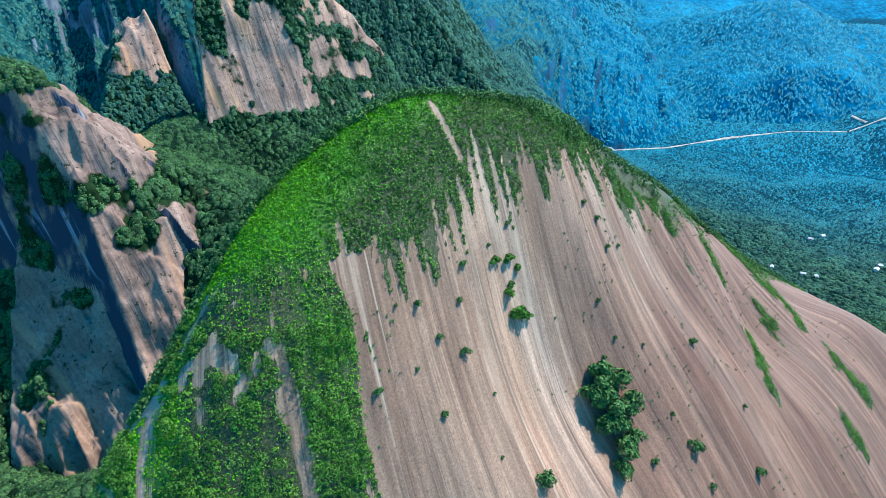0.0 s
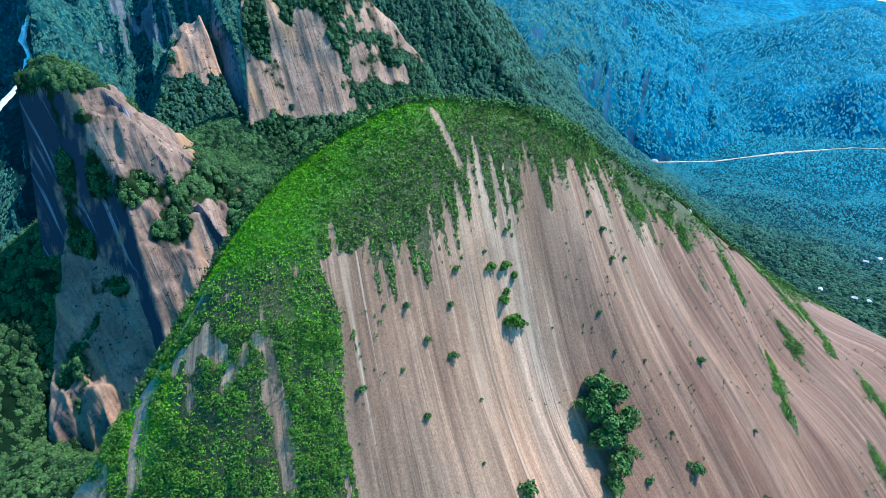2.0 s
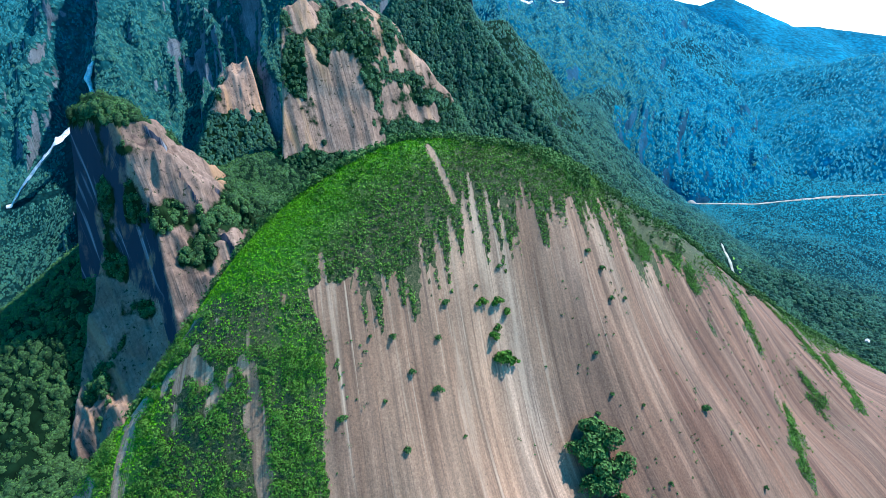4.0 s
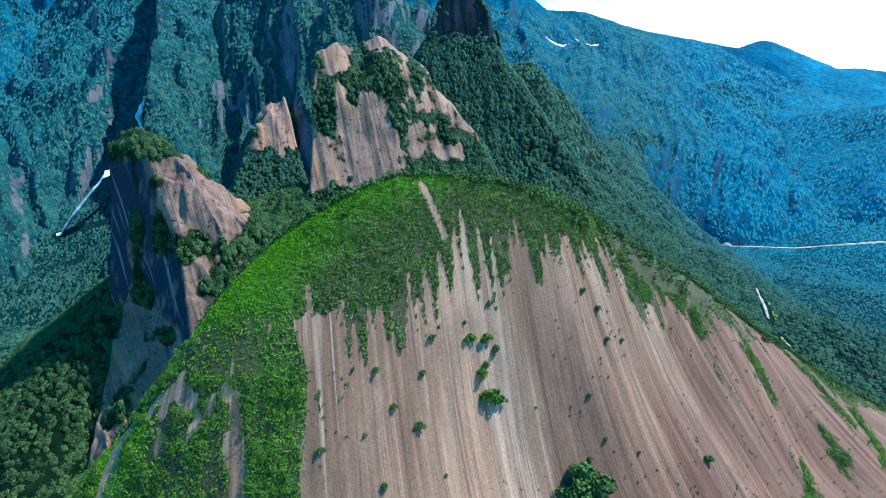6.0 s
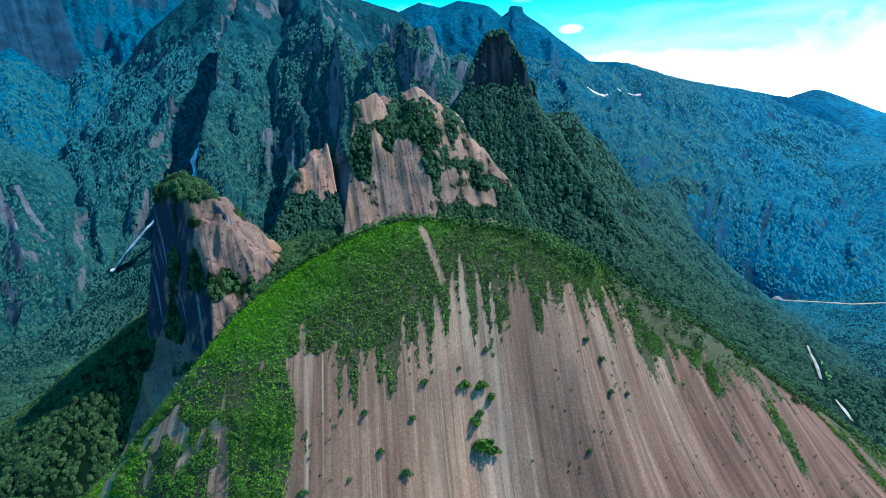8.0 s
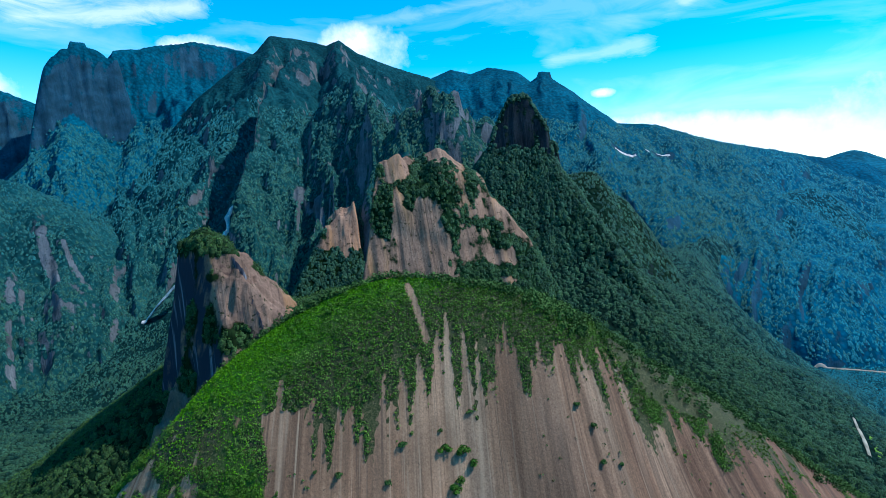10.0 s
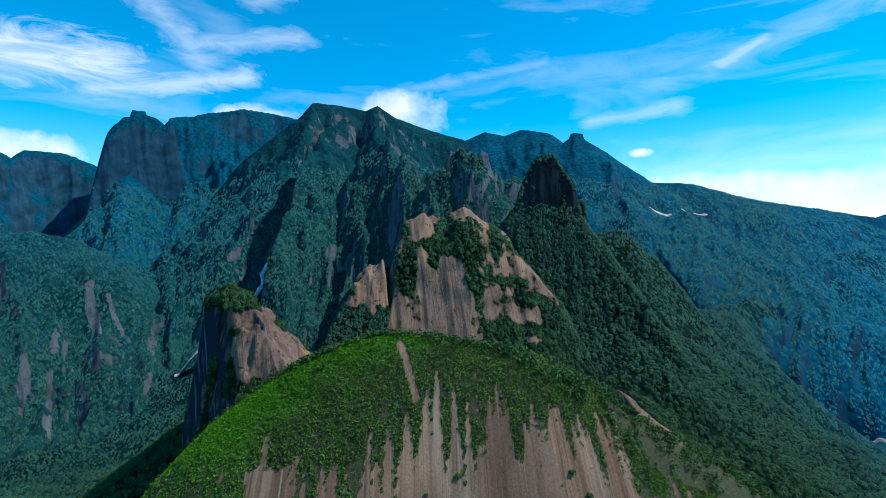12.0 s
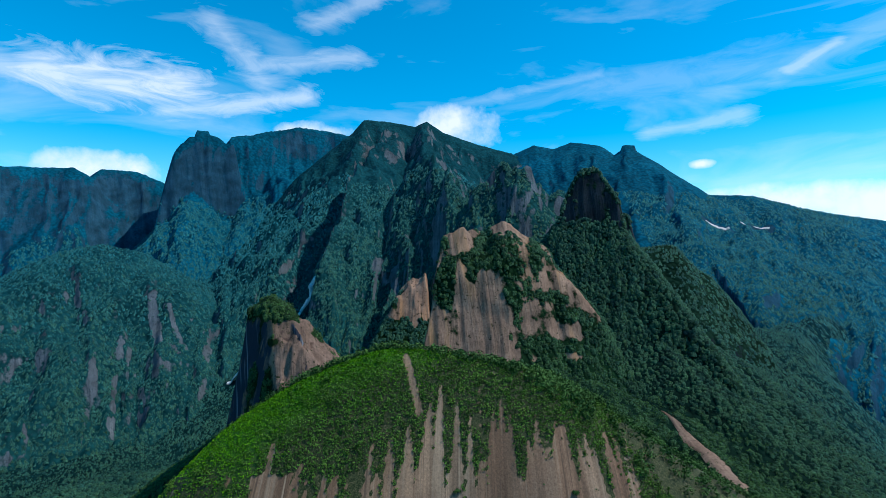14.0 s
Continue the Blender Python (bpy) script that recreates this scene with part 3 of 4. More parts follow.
SPUR_NEAR = [(-1506, 2165, 1355), (-1250, 1660, 1085), (-1126, 1449, 990), (-1074, 1362, 908), (-1013, 1282, 830), (-964, 1192, 748), (-890, 1108, 655)]
RIB = [(-1050, 1750, 1090), (-823, 1430, 915), (-760, 1291, 820), (-701, 1186, 738), (-647, 1102, 680)]
SPINE = [(-1378, 2258, 1330), (-1050, 1750, 1090), (-800, 1400, 960), (-506, 1160, 822), (-459, 1150, 852), (-399, 1165, 866), (-360, 1176, 880), (-326, 1185, 830), (-298, 1190, 765)]


def massif_height(x, y):
    z = np.maximum(ridge(x, y, MAIN, 1.5, 1.3, 6), ridge(x, y, SPUR_FAR, 1.5, 0.85, 10))
    for crest, left, right in ((SPUR_NEAR, 0.75, 5.0), (RIB, 0.75, 4.0), (SPINE, 0.9, 1.5)):
        z = np.maximum(z, ridge(x, y, crest, left, right, 10))
    return z


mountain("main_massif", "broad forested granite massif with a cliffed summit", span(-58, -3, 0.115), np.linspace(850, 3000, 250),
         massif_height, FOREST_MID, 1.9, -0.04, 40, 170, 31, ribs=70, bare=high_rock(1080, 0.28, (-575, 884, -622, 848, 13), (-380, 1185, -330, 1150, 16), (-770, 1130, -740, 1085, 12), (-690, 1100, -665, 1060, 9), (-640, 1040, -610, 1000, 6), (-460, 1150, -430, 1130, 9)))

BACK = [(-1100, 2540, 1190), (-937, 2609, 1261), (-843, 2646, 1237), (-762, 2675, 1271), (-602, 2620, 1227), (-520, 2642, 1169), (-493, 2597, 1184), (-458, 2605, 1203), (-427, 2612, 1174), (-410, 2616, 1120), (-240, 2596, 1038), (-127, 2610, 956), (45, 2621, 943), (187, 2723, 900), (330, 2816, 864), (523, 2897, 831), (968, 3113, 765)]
mountain("north_ridge", "long ridge with a rocky knob, painted blue-green with haze", span(-26, 24, 0.15), np.linspace(1200, 3400, 170),
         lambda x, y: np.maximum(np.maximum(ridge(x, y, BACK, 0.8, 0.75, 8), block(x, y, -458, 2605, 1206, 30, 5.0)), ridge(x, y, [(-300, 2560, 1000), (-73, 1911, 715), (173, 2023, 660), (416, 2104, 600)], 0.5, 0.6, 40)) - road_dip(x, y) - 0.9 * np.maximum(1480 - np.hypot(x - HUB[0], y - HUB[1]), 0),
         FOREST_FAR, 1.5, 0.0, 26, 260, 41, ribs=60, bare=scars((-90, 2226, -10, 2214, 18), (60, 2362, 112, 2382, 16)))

mountain("east_hills", "forested hills beyond the valley, painted hazy blue", span(2, 56, 0.16), np.linspace(1300, 4800, 150),
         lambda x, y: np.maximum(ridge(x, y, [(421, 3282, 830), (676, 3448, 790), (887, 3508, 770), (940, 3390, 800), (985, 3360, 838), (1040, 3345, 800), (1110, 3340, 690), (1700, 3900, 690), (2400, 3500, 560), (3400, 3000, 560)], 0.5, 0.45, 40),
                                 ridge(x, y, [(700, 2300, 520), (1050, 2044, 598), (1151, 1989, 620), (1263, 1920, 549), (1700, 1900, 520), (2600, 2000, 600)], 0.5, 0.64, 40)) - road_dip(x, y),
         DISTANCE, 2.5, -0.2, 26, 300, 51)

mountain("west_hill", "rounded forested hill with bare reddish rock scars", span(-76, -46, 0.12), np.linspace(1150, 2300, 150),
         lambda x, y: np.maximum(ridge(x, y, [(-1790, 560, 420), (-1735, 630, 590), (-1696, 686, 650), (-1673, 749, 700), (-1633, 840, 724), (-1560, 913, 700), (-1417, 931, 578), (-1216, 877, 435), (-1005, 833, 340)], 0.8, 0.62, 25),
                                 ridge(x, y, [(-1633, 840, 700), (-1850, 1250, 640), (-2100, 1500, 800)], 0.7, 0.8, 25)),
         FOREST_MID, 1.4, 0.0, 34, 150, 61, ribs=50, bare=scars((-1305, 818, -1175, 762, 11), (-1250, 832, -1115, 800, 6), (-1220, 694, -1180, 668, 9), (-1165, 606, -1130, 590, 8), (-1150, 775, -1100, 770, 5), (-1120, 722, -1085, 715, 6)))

mountain("dark_knoll", "steep forested knoll, its shade painted into the colour", span(-16, 10, 0.15), np.linspace(820, 1500, 110),
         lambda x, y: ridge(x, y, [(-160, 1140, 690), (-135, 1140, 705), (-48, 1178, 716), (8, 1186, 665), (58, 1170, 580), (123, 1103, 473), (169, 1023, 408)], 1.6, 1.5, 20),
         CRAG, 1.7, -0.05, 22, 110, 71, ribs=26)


def slab_height(x, y):
    u, w = local(x, y, -265, 790)
    back = w - 0.55 * np.maximum(u - 40, 0)
    z = soft_min([737 - 0.004 * (u + 6) ** 2, 745 + 1.65 * back, 742 - 1.12 * (u - 58), 730 + 9 * (u + 66), 745 - 1.2 * (w - 50)], 6)
    # two bald knobs on top, a notch between them and a steep edge below the first
    z = z + 20 * np.exp(-((u + 38) ** 2 + (w + 16) ** 2) / 230) + 22 * np.exp(-((u - 28) ** 2 + (w - 40) ** 2) / 420) - 40 * np.exp(-((u + 2) ** 2 + (w + 6) ** 2) / 420)
    # ledges step the face, and one long gully parts the eastern slab from it
    z = z - 13 * np.exp(-((u - 96 + 0.35 * w) ** 2) / 110) * (w < 40)
    ledge = 11 * np.tanh((z - 662 - 0.3 * (u - 40) + 6 * fbm(u, w, 40, 3, 23)) / 5) + 7 * np.tanh((z - 600 + 0.25 * (u - 100)) / 4)
    sheets = (0.5 - np.abs(fbm(u - 0.2 * w, w * 0.6, 55, 4, 19))) * 12
    return z + ledge * np.clip((735 - z) / 40, 0, 1) * 0.7 + fbm(x, y, 60, 4, 8) * 6 + (0.5 - np.abs(fbm(u + 0.3 * w, w * 0.12, 22, 4, 18))) * 10 + sheets


def slab_bare(x, y, z, rock):
    u, w = local(x, y, -265, 790)
    n = fbm(u + 0.25 * w, w * 0.45, 40, 4, 28) + 0.6 * fbm(u, w, 13, 3, 29)
    green = 0.0
    for gu, gz, wide, tall in ((6, 692, 34, 24), (-30, 694, 22, 15), (-52, 660, 8, 26), (-20, 665, 9, 9), (40, 640, 8, 12), (125, 722, 26, 16), (104, 634, 26, 9), (132, 606, 34, 12), (180, 580, 34, 13), (82, 563, 28, 14), (-64, 650, 8, 34), (215, 650, 24, 30), (80, 690, 7, 26), (0, 722, 12, 16), (150, 560, 60, 12)):
        green = green + 0.75 * np.exp(-((u - gu) / wide) ** 2 - ((z - gz + 0.15 * (u - gu)) / tall) ** 2)
    knob = 0.7 * np.exp(-((u + 38) ** 2 + (w + 24) ** 2) / 330) + 0.7 * np.exp(-((u - 30) ** 2 + (w - 34) ** 2) / 460)
    return np.where((z < 548 + 6 * n) | (w > 62), 0.0, 0.70 - 0.62 * n - green + knob)


mountain("granite_slab_mountain", "twin-topped granite slab with streaked pinkish face", span(-33, 3, 0.09), np.linspace(560, 1020, 200),
         slab_height, FOREST, 1.15, 0.15, 0, 60, 81, bare=slab_bare, lean=0.16)


def fin_height(x, y):
    u, w = local(x, y, -512, 945)
    lump = fbm(u, w, 34, 4, 4) * 16 + (0.5 - np.abs(fbm(u, w * 0.2, 18, 3, 5))) * 16
    return soft_min([650 + 1.6 * w, 644 + 0.5 * u, 650 - 7 * (u - 18), 650 + 2.1 * (u + 20), 652 - 0.9 * (w - 30)], 6) + lump


def fin_bare(x, y, z, rock):
    u, w = local(x, y, -512, 945)
    n = fbm(u + 0.3 * w, w * 0.5, 34, 4, 24) + 0.7 * fbm(u, w, 11, 3, 25)
    return np.where(z < 566 + 26 * n, 0.0, 0.52 - 0.8 * n + 0.25 * np.exp(-((u + 6) / 20) ** 2))


mountain("granite_fin", "pointed slab of pinkish granite among trees", span(-38, -24, 0.09), np.linspace(850, 1260, 150), fin_height, FOREST, 0.9, 0.25, 0, 60, 91, bare=fin_bare)


def finger_height(x, y):
    u, w = local(x, y, -166, 1036)
    lump = fbm(x, y, 45, 4, 6) * 12 + (0.5 - np.abs(fbm(u, w * 0.3, 30, 4, 7))) * 18
    knob = soft_min([866 - 0.026 * (u - 2) ** 2, 864 + 3.4 * (u + 28), 864 - 3.2 * (u - 26), 886 + 3.6 * w, 888 - 2.6 * w], 6)
    for at, top, half in ((36, 812, 12), (-36, 800, 12), (-14, 838, 20), (52, 772, 14)):
        knob = np.maximum(knob, soft_min([top + 0 * u, top + 4 * (u - at + half), top - 4 * (u - at - half), top + 24 + 3 * w, top + 20 - 2.6 * w], 5))
    skirt = soft_min([770 + 0 * u, 770 + 1.5 * (u + 52), 770 - 1.5 * (u - 44), 806 + 1.9 * (w + 10), 790 - 1.5 * w], 12)
    return np.maximum(knob, skirt) + lump


mountain("dark_finger_peak", "craggy finger of rock with scrub, darkened by painted shade", span(-22, 4, 0.1), np.linspace(860, 1180, 160), finger_height, CRAG, 2.6, -0.18, 0, 60, 95)


PINNACLE = [(-392, 446, 642), (-352, 432, 650), (-322, 425, 634), (-294, 415, 600), (-264, 419, 580), (-216, 437, 509), (-180, 445, 455)]


def pinnacle_height(x, y):
    u, w = local(x, y, -350, 432)
    west = 650 + 13 * (x + 391 + 0.15 * (y - 430))
    # the south wall is sheer and turned a little to the west
    wall = 642 + 5 * (0.30 * (x + 366) + 0.95 * (y - 424))
    brow = 598 + 0.4 * (x + 294) + 2.2 * (y - 403) + 6 * np.maximum(-(x + 266 + 0.3 * (y - 400)), 0)
    cap = soft_min([ridge(x, y, PINNACLE, 1.15, 1.6, 7), west, np.minimum(wall + 2.2 * np.maximum(x + 286, 0), np.maximum(brow, wall)), 652 - 1.5 * (y - 462)], 4)
    foot = soft_min([512 + 0 * u, 378 + 1.5 * (y - 305) + 0.12 * (x + 310), 512 - 1.0 * (x + 262), 430 + 9 * (x + 372 + 0.3 * (y - 380))], 7)
    lump = fbm(u, w, 34, 4, 14) * 10 + fbm(u, w, 13, 3, 17) * 7 + (0.5 - np.abs(fbm(u, w * 0.3, 22, 3, 15))) * 14
    blocks = (0.5 - np.abs(fbm(u + 0.4 * w, w, 42, 4, 16))) * 22 - 8
    return np.maximum(cap, foot) + (lump + blocks) * np.clip((655 - cap) / 30, 0.25, 1)


def pinnacle_bare(x, y, z, rock):
    u, w = local(x, y, -350, 432)
    n = fbm(x, y, 36, 4, 37) + 0.6 * fbm(u, w, 12, 3, 38)
    ledge = 0.0
    for gx, gz, wide, tall in ((-316, 560, 13, 20), (-278, 552, 15, 13), (-322, 606, 8, 6), (-236, 548, 20, 14), (-246, 520, 16, 12), (-350, 560, 10, 12), (-300, 470, 14, 9), (-340, 500, 16, 8)):
        ledge = ledge + 0.9 * np.exp(-((x - gx) / wide) ** 2 - ((z - gz) / tall) ** 2)
    return np.where(z > 626 + 8 * n + 0.25 * np.maximum(x + 320, 0), 0.0, 0.78 - 0.55 * n - ledge)


mountain("rock_pinnacle", "sheer granite pinnacle with a tree-covered top", span(-60, -28, 0.12), np.linspace(400, 720, 230), pinnacle_height, CLIFF, 1.2, 0.1, 0, 60, 99, bare=pinnacle_bare)


# ---- granite dome ----
PLANES = [(675.7, -80.4, 43.0), (703.0, -59.5, -38.1), (721.3, 10.3, -143.0), (677.5, 74.8, -141.0), (714.3, 137.2, -2.1), (678.2, 62.2, 31.2), (712.0, 91.6, 47.9), (707.7, -27.8, 170.8), (672.8, -33.3, 115.6), (658.2, -98.1, 106.4)]
SWELLS = [(-14.0, 158.8, -20.6), (51.2, 184.4, -34.4), (196.9, 290.8, -37.1), (113.9, 258.6, -19.7), (-64.6, 175.5, 15.2), (260.9, 330.6, -27.2)]


def dome_height(x, y):
    z = soft_min([c + a * x / 100 + b * (y - 220) / 100 for c, a, b in PLANES], 8.0)
    for gx, gy, a in SWELLS:
        z = z + a * np.exp(-((x - gx) ** 2 + (y - gy) ** 2) / 1800)
    return z


# the lower edge of the grass, from the foot of the west edge over the fringe to the east crest
FRINGE = [(-26, 60), (-29, 122), (-34, 156), (-36, 162), (-18, 168), (-9, 177), (-4, 190), (3, 202), (14, 213), (28, 222), (42, 232), (54, 242), (63, 252), (75, 257), (91, 257), (108, 264), (127, 277), (170, 312), (215, 342), (262, 368), (340, 410)]
STRIPS = [(114, 266, 123, 261, 3.0), (126, 277, 135, 261, 3.0), (158, 294, 175, 292, 4), (202, 341, 231, 325, 5), (209, 303, 221, 292, 4.5), (248, 350, 248, 311, 5), (85, 267, 98, 266, 4), (188, 268, 187, 237, 4), (274, 296, 293, 286, 4.5), (259, 256, 272, 249, 3)]
BARE_LINES = [(-7, 219, 5, 212, 1.0), (-40, 171, -36, 163, 0.5)]


def fringe_distance(x, y):
    """Metres behind the fringe, negative on the bare face."""
    d, inside = np.full(np.shape(x), 1e3), np.zeros(np.shape(x), bool)
    for (ax, ay), (bx, by) in zip(FRINGE, FRINGE[1:]):
        d = np.minimum(d, to_segment(x, y, ax, ay, bx, by))
    loop = FRINGE + [(340, 900), (-900, 900), (-900, 60)]
    for (ax, ay), (bx, by) in zip(loop, loop[1:] + loop[:1]):
        cross = (ay > y) != (by > y)
        inside ^= cross & (x < (bx - ax) * (y - ay) / ((by - ay) or 1e-9) + ax)
    return np.where(inside, d, -d)


CREST = [(-150, 30), (-112, 112), (-84, 155), (-60, 178), (-36, 197), (0, 217), (30, 236), (64, 262), (125, 292), (215, 345), (340, 415), (420, 470)]


def fall_line(x, y):
    """Which way the water comes down to a place: metres along the crest of the dome."""
    def nearest(px, py):
        best, along, side, run = np.full(np.shape(px), 1e6), np.zeros(np.shape(px)), np.zeros(np.shape(px)), 0.0
        for (ax, ay), (bx, by) in zip(CREST, CREST[1:]):
            dx, dy = bx - ax, by - ay
            length = math.hypot(dx, dy)
            t = np.clip(((px - ax) * dx + (py - ay) * dy) / length ** 2, 0, 1)
            d = np.hypot(px - ax - t * dx, py - ay - t * dy)
            closer = d < best
            best, along = np.where(closer, d, best), np.where(closer, run + t * length, along)
            side = np.where(closer, dx * (py - ay) - dy * (px - ax), side)
            run += length
        return best * np.sign(-side), along

    px, py = np.array(x, float), np.array(y, float)
    for _ in range(45):
        turn = np.radians(np.interp(px, [-120, -32, 40, 72, 110, 145, 200, 260], [-6, 25, 32, 38, 47, 54, 60, 64]))
        step = np.clip(nearest(px, py)[0] * 0.5, 0, 5.0)
        px, py = px - np.sin(turn) * step, py + np.cos(turn) * step
    return nearest(px, py)[1]


def vegetation(x, y, z, u):
    """How overgrown the dome is, about 0 to 1."""
    d = fringe_distance(x, y)
    fingers = fbm(u, z * 0.02, 5.0, 3, 60, 0.8) + 0.8 * fbm(u, z * 0.025, 1.9, 2, 67)
    v = 0.5 + (d + fingers * np.where(x < -30, 3.0, 10.0 + 9.0 * np.clip(0.5 + fbm(u, z * 0.02, 22, 2, 74), 0, 1))) * 0.17
    # thin washed-out runs of bare rock through the scrub
    v = v - np.clip(fbm(u, z * 0.03, 3.4, 3, 73) - 0.36, 0, 1) * 6.0 * np.clip((52 - d) / 20, 0, 1)
    v = v + fbm(x, y, 9, 3, 61) * 0.25
    for ax, ay, bx, by, wide in STRIPS:
        v = np.maximum(v, 1.05 - to_segment(x, y, ax, ay, bx, by) / wide * 0.42 + fbm(x, y, 6, 4, 62) * 1.1)
    for ax, ay, bx, by, wide in BARE_LINES:
        v = np.minimum(v, 0.1 + np.maximum(to_segment(x, y, ax, ay, bx, by) - wide, 0) * 0.7)
    v = np.clip(v, 0, 1)
    gaps = np.exp(-((z - 590) / 19) ** 2) * np.clip((-54 - x) / 10, 0, 1) * (y < 200)
    v = v - gaps * (0.24 + 0.7 * fbm(u, z * 0.2, 6, 4, 63) + 1.7 * fbm(x, y, 3.6, 3, 68))
    bald = fbm(u, z * 0.25, 14, 4, 64)
    return np.clip(v - np.clip(bald - 0.22, 0, 1) * 3.0 * (z < 612), 0, 1)


def lush(x, y):
    """Where the fresh bright grass grows."""
    below = ((x + 60) * 80 - (y - 154) * 70) / 106
    return np.clip(0.25 - below / 20, -1, 1.1) * np.clip((y - 151) / 8, 0, 1) + np.clip(0.9 - np.hypot((x + 104) / 20, (y - 128) / 22), 0, 1) * 1.3 + fbm(x, y, 22, 3, 66) * 0.5


DOME_GRID = {}


def build_dome():
    xs, ys = np.arange(-260, 420, 1.25), np.arange(20, 480, 1.25)
    x, y = np.meshgrid(xs, ys)
    z = dome_height(x, y)
    u = fall_line(x, y)
    veg = vegetation(x, y, z, u)
    z = z + (0.5 - np.abs(fbm(u, z * 0.05, 14, 4, 70))) * 0.7 + fbm(x, y, 18, 4, 71) * 0.7
    DOME_GRID.update(u=u, veg=veg, z=z)
    flow = np.stack([u, z, 0 * z], -1).reshape(-1, 3)
    show = (z > ground_height(x, y) - 30).ravel()
    faces, used = keep_faces(grid_faces(*x.shape), x.size, show)
    verts = np.stack([x, y, z], -1).reshape(-1, 3)[used]
    me = mesh_from("granite_dome", verts, faces, DOME, [("flow", flow[used]), ("veg", veg.ravel()[used]), ("brown", np.clip((x - 34 - 0.35 * (y - 200)) / 80 + 1.2 * np.clip((-44 - x) / 12, 0, 1) + fbm(u, z * 0.1, 30, 4, 57) * 0.6, 0, 1).ravel()[used]), ("turf", np.clip(lush(x, y) * 2.2 - 0.1, 0, 1).ravel()[used])])
    return tagged(new("granite_dome", me), "steep grey-brown granite dome with dark water streaks", "mountain", kind="structure")


build_dome()


# ---- plants ----
RNG = np.random.default_rng(5)


def leaf_cloud(centres, radii, per, leaf, flat=0.8, rng=RNG):
    """Crowns of loose leaf clusters: per crown so many small kites, spread through lumps of a ball."""
    n = len(centres)
    d = rng.normal(size=(n, per, 3))
    d /= np.linalg.norm(d, axis=2, keepdims=True)
    d[..., 2] = np.where(d[..., 2] < -0.35, -d[..., 2], d[..., 2])
    lumps = rng.normal(size=(n, 6, 3))
    lumps /= np.linalg.norm(lumps, axis=2, keepdims=True)
    lumps[..., 2] = np.abs(lumps[..., 2])
    near = np.einsum("npk,nlk->npl", d, lumps).max(2)
    out = (0.62 + 0.42 * np.clip(near, 0, 1) ** 2) * rng.uniform(0.75, 1.05, (n, per))
    spot = d * out[..., None] * radii[:, None, None] * np.array((1, 1, flat)) + centres[:, None, :]
    normal = d + rng.normal(size=d.shape) * 0.45
    normal /= np.linalg.norm(normal, axis=2, keepdims=True)
    side = np.cross(normal, rng.normal(size=d.shape))
    side /= np.linalg.norm(side, axis=2, keepdims=True) + 1e-9
    up = np.cross(side, normal)
    size = (leaf * rng.uniform(0.6, 1.3, (n, per)))[..., None]
    if np.ndim(leaf):
        size = leaf[:, None, None] * rng.uniform(0.6, 1.3, (n, per))[..., None]
    corner = np.stack([spot + side * size, spot + up * size * 0.6 + normal * size * 0.25, spot - side * size, spot - up * size * 0.6 + normal * size * 0.1], 2)
    verts = corner.reshape(-1, 3)
    return verts, np.arange(len(verts)).reshape(-1, 4)


def on_dome(n, box, wanted, rng=RNG):
    """Random places on the dome that suit a test of x, y, z and overgrowth."""
    x, y = rng.uniform(box[0], box[1], n), rng.uniform(box[2], box[3], n)
    fi, fj = (y - 20) / 1.25, (x + 260) / 1.25
    i, j = fi.astype(int), fj.astype(int)
    ti, tj = fi - i, fj - j

    def at(key):
        g = DOME_GRID[key]
        return (g[i, j] * (1 - tj) + g[i, j + 1] * tj) * (1 - ti) + (g[i + 1, j] * (1 - tj) + g[i + 1, j + 1] * tj) * ti

    z, u, veg = at("z"), at("u"), at("veg") + fbm(x, y, 3, 2, 65) * 0.06
    keep = wanted(x, y, z, veg, u) & (z > ground_height(x, y) - 3)
    return np.stack([x, y, z], 1)[keep]


def seen_side(x, y, z):
    """The side of the dome that is not turned away to the north."""
    return (dome_height(x, y + 6) > z - 9) | (y < 235)


turf = on_dome(80000, (-130, 30, 95, 260), lambda x, y, z, v, u: (v > 0.5 + RNG.uniform(-0.12, 0.2, len(x))) & (lush(x, y) > 0.15 + RNG.uniform(-0.35, 0.35, len(x))) & seen_side(x, y, z))
verts, faces = leaf_cloud(turf + (0, 0, 0.15), RNG.uniform(0.4, 1.0, len(turf)), 4, 0.36, 0.6)
tagged(new("grass_cover", mesh_from("grass_cover", verts, faces, GRASS, smooth=False)), "dense fresh bright green grass on the dome", "grass", kind="stuff")

scrub = on_dome(170000, (-130, 130, 60, 300), lambda x, y, z, v, u: (v > 0.42 + RNG.uniform(-0.12, 0.2, len(x))) & (lush(x, y) <= 0.3 + RNG.uniform(-0.35, 0.35, len(x))) & seen_side(x, y, z) & (fbm(x, y, 4.5, 3, 59) + 0.5 * fbm(u, z * 0.08, 5, 3, 55) > np.where(z > 612, -0.5, 0.0) + 0.12 * (z < 598)) & ((x < 75) | (fringe_distance(x, y) < 12 + 6 * fbm(x, y, 14, 3, 69))))
east_scrub = on_dome(26000, (130, 330, 200, 420), lambda x, y, z, v, u: (v > 0.45 + RNG.uniform(-0.15, 0.3, len(x))) & (fringe_distance(x, y) < 12 + 6 * fbm(x, y, 14, 3, 69)))
strip_scrub = on_dome(60000, (80, 300, 230, 360), lambda x, y, z, v, u: (v > 0.5) & (np.min([to_segment(x, y, *q[:4]) / q[4] for q in STRIPS], 0) < RNG.uniform(0.3, 1.5, len(x))))
scrub = np.concatenate([scrub, east_scrub, strip_scrub])
scrub_r = 0.55 + 1.3 * RNG.uniform(0, 1, len(scrub)) ** 4
scrub_r[-len(strip_scrub):] *= 1.5
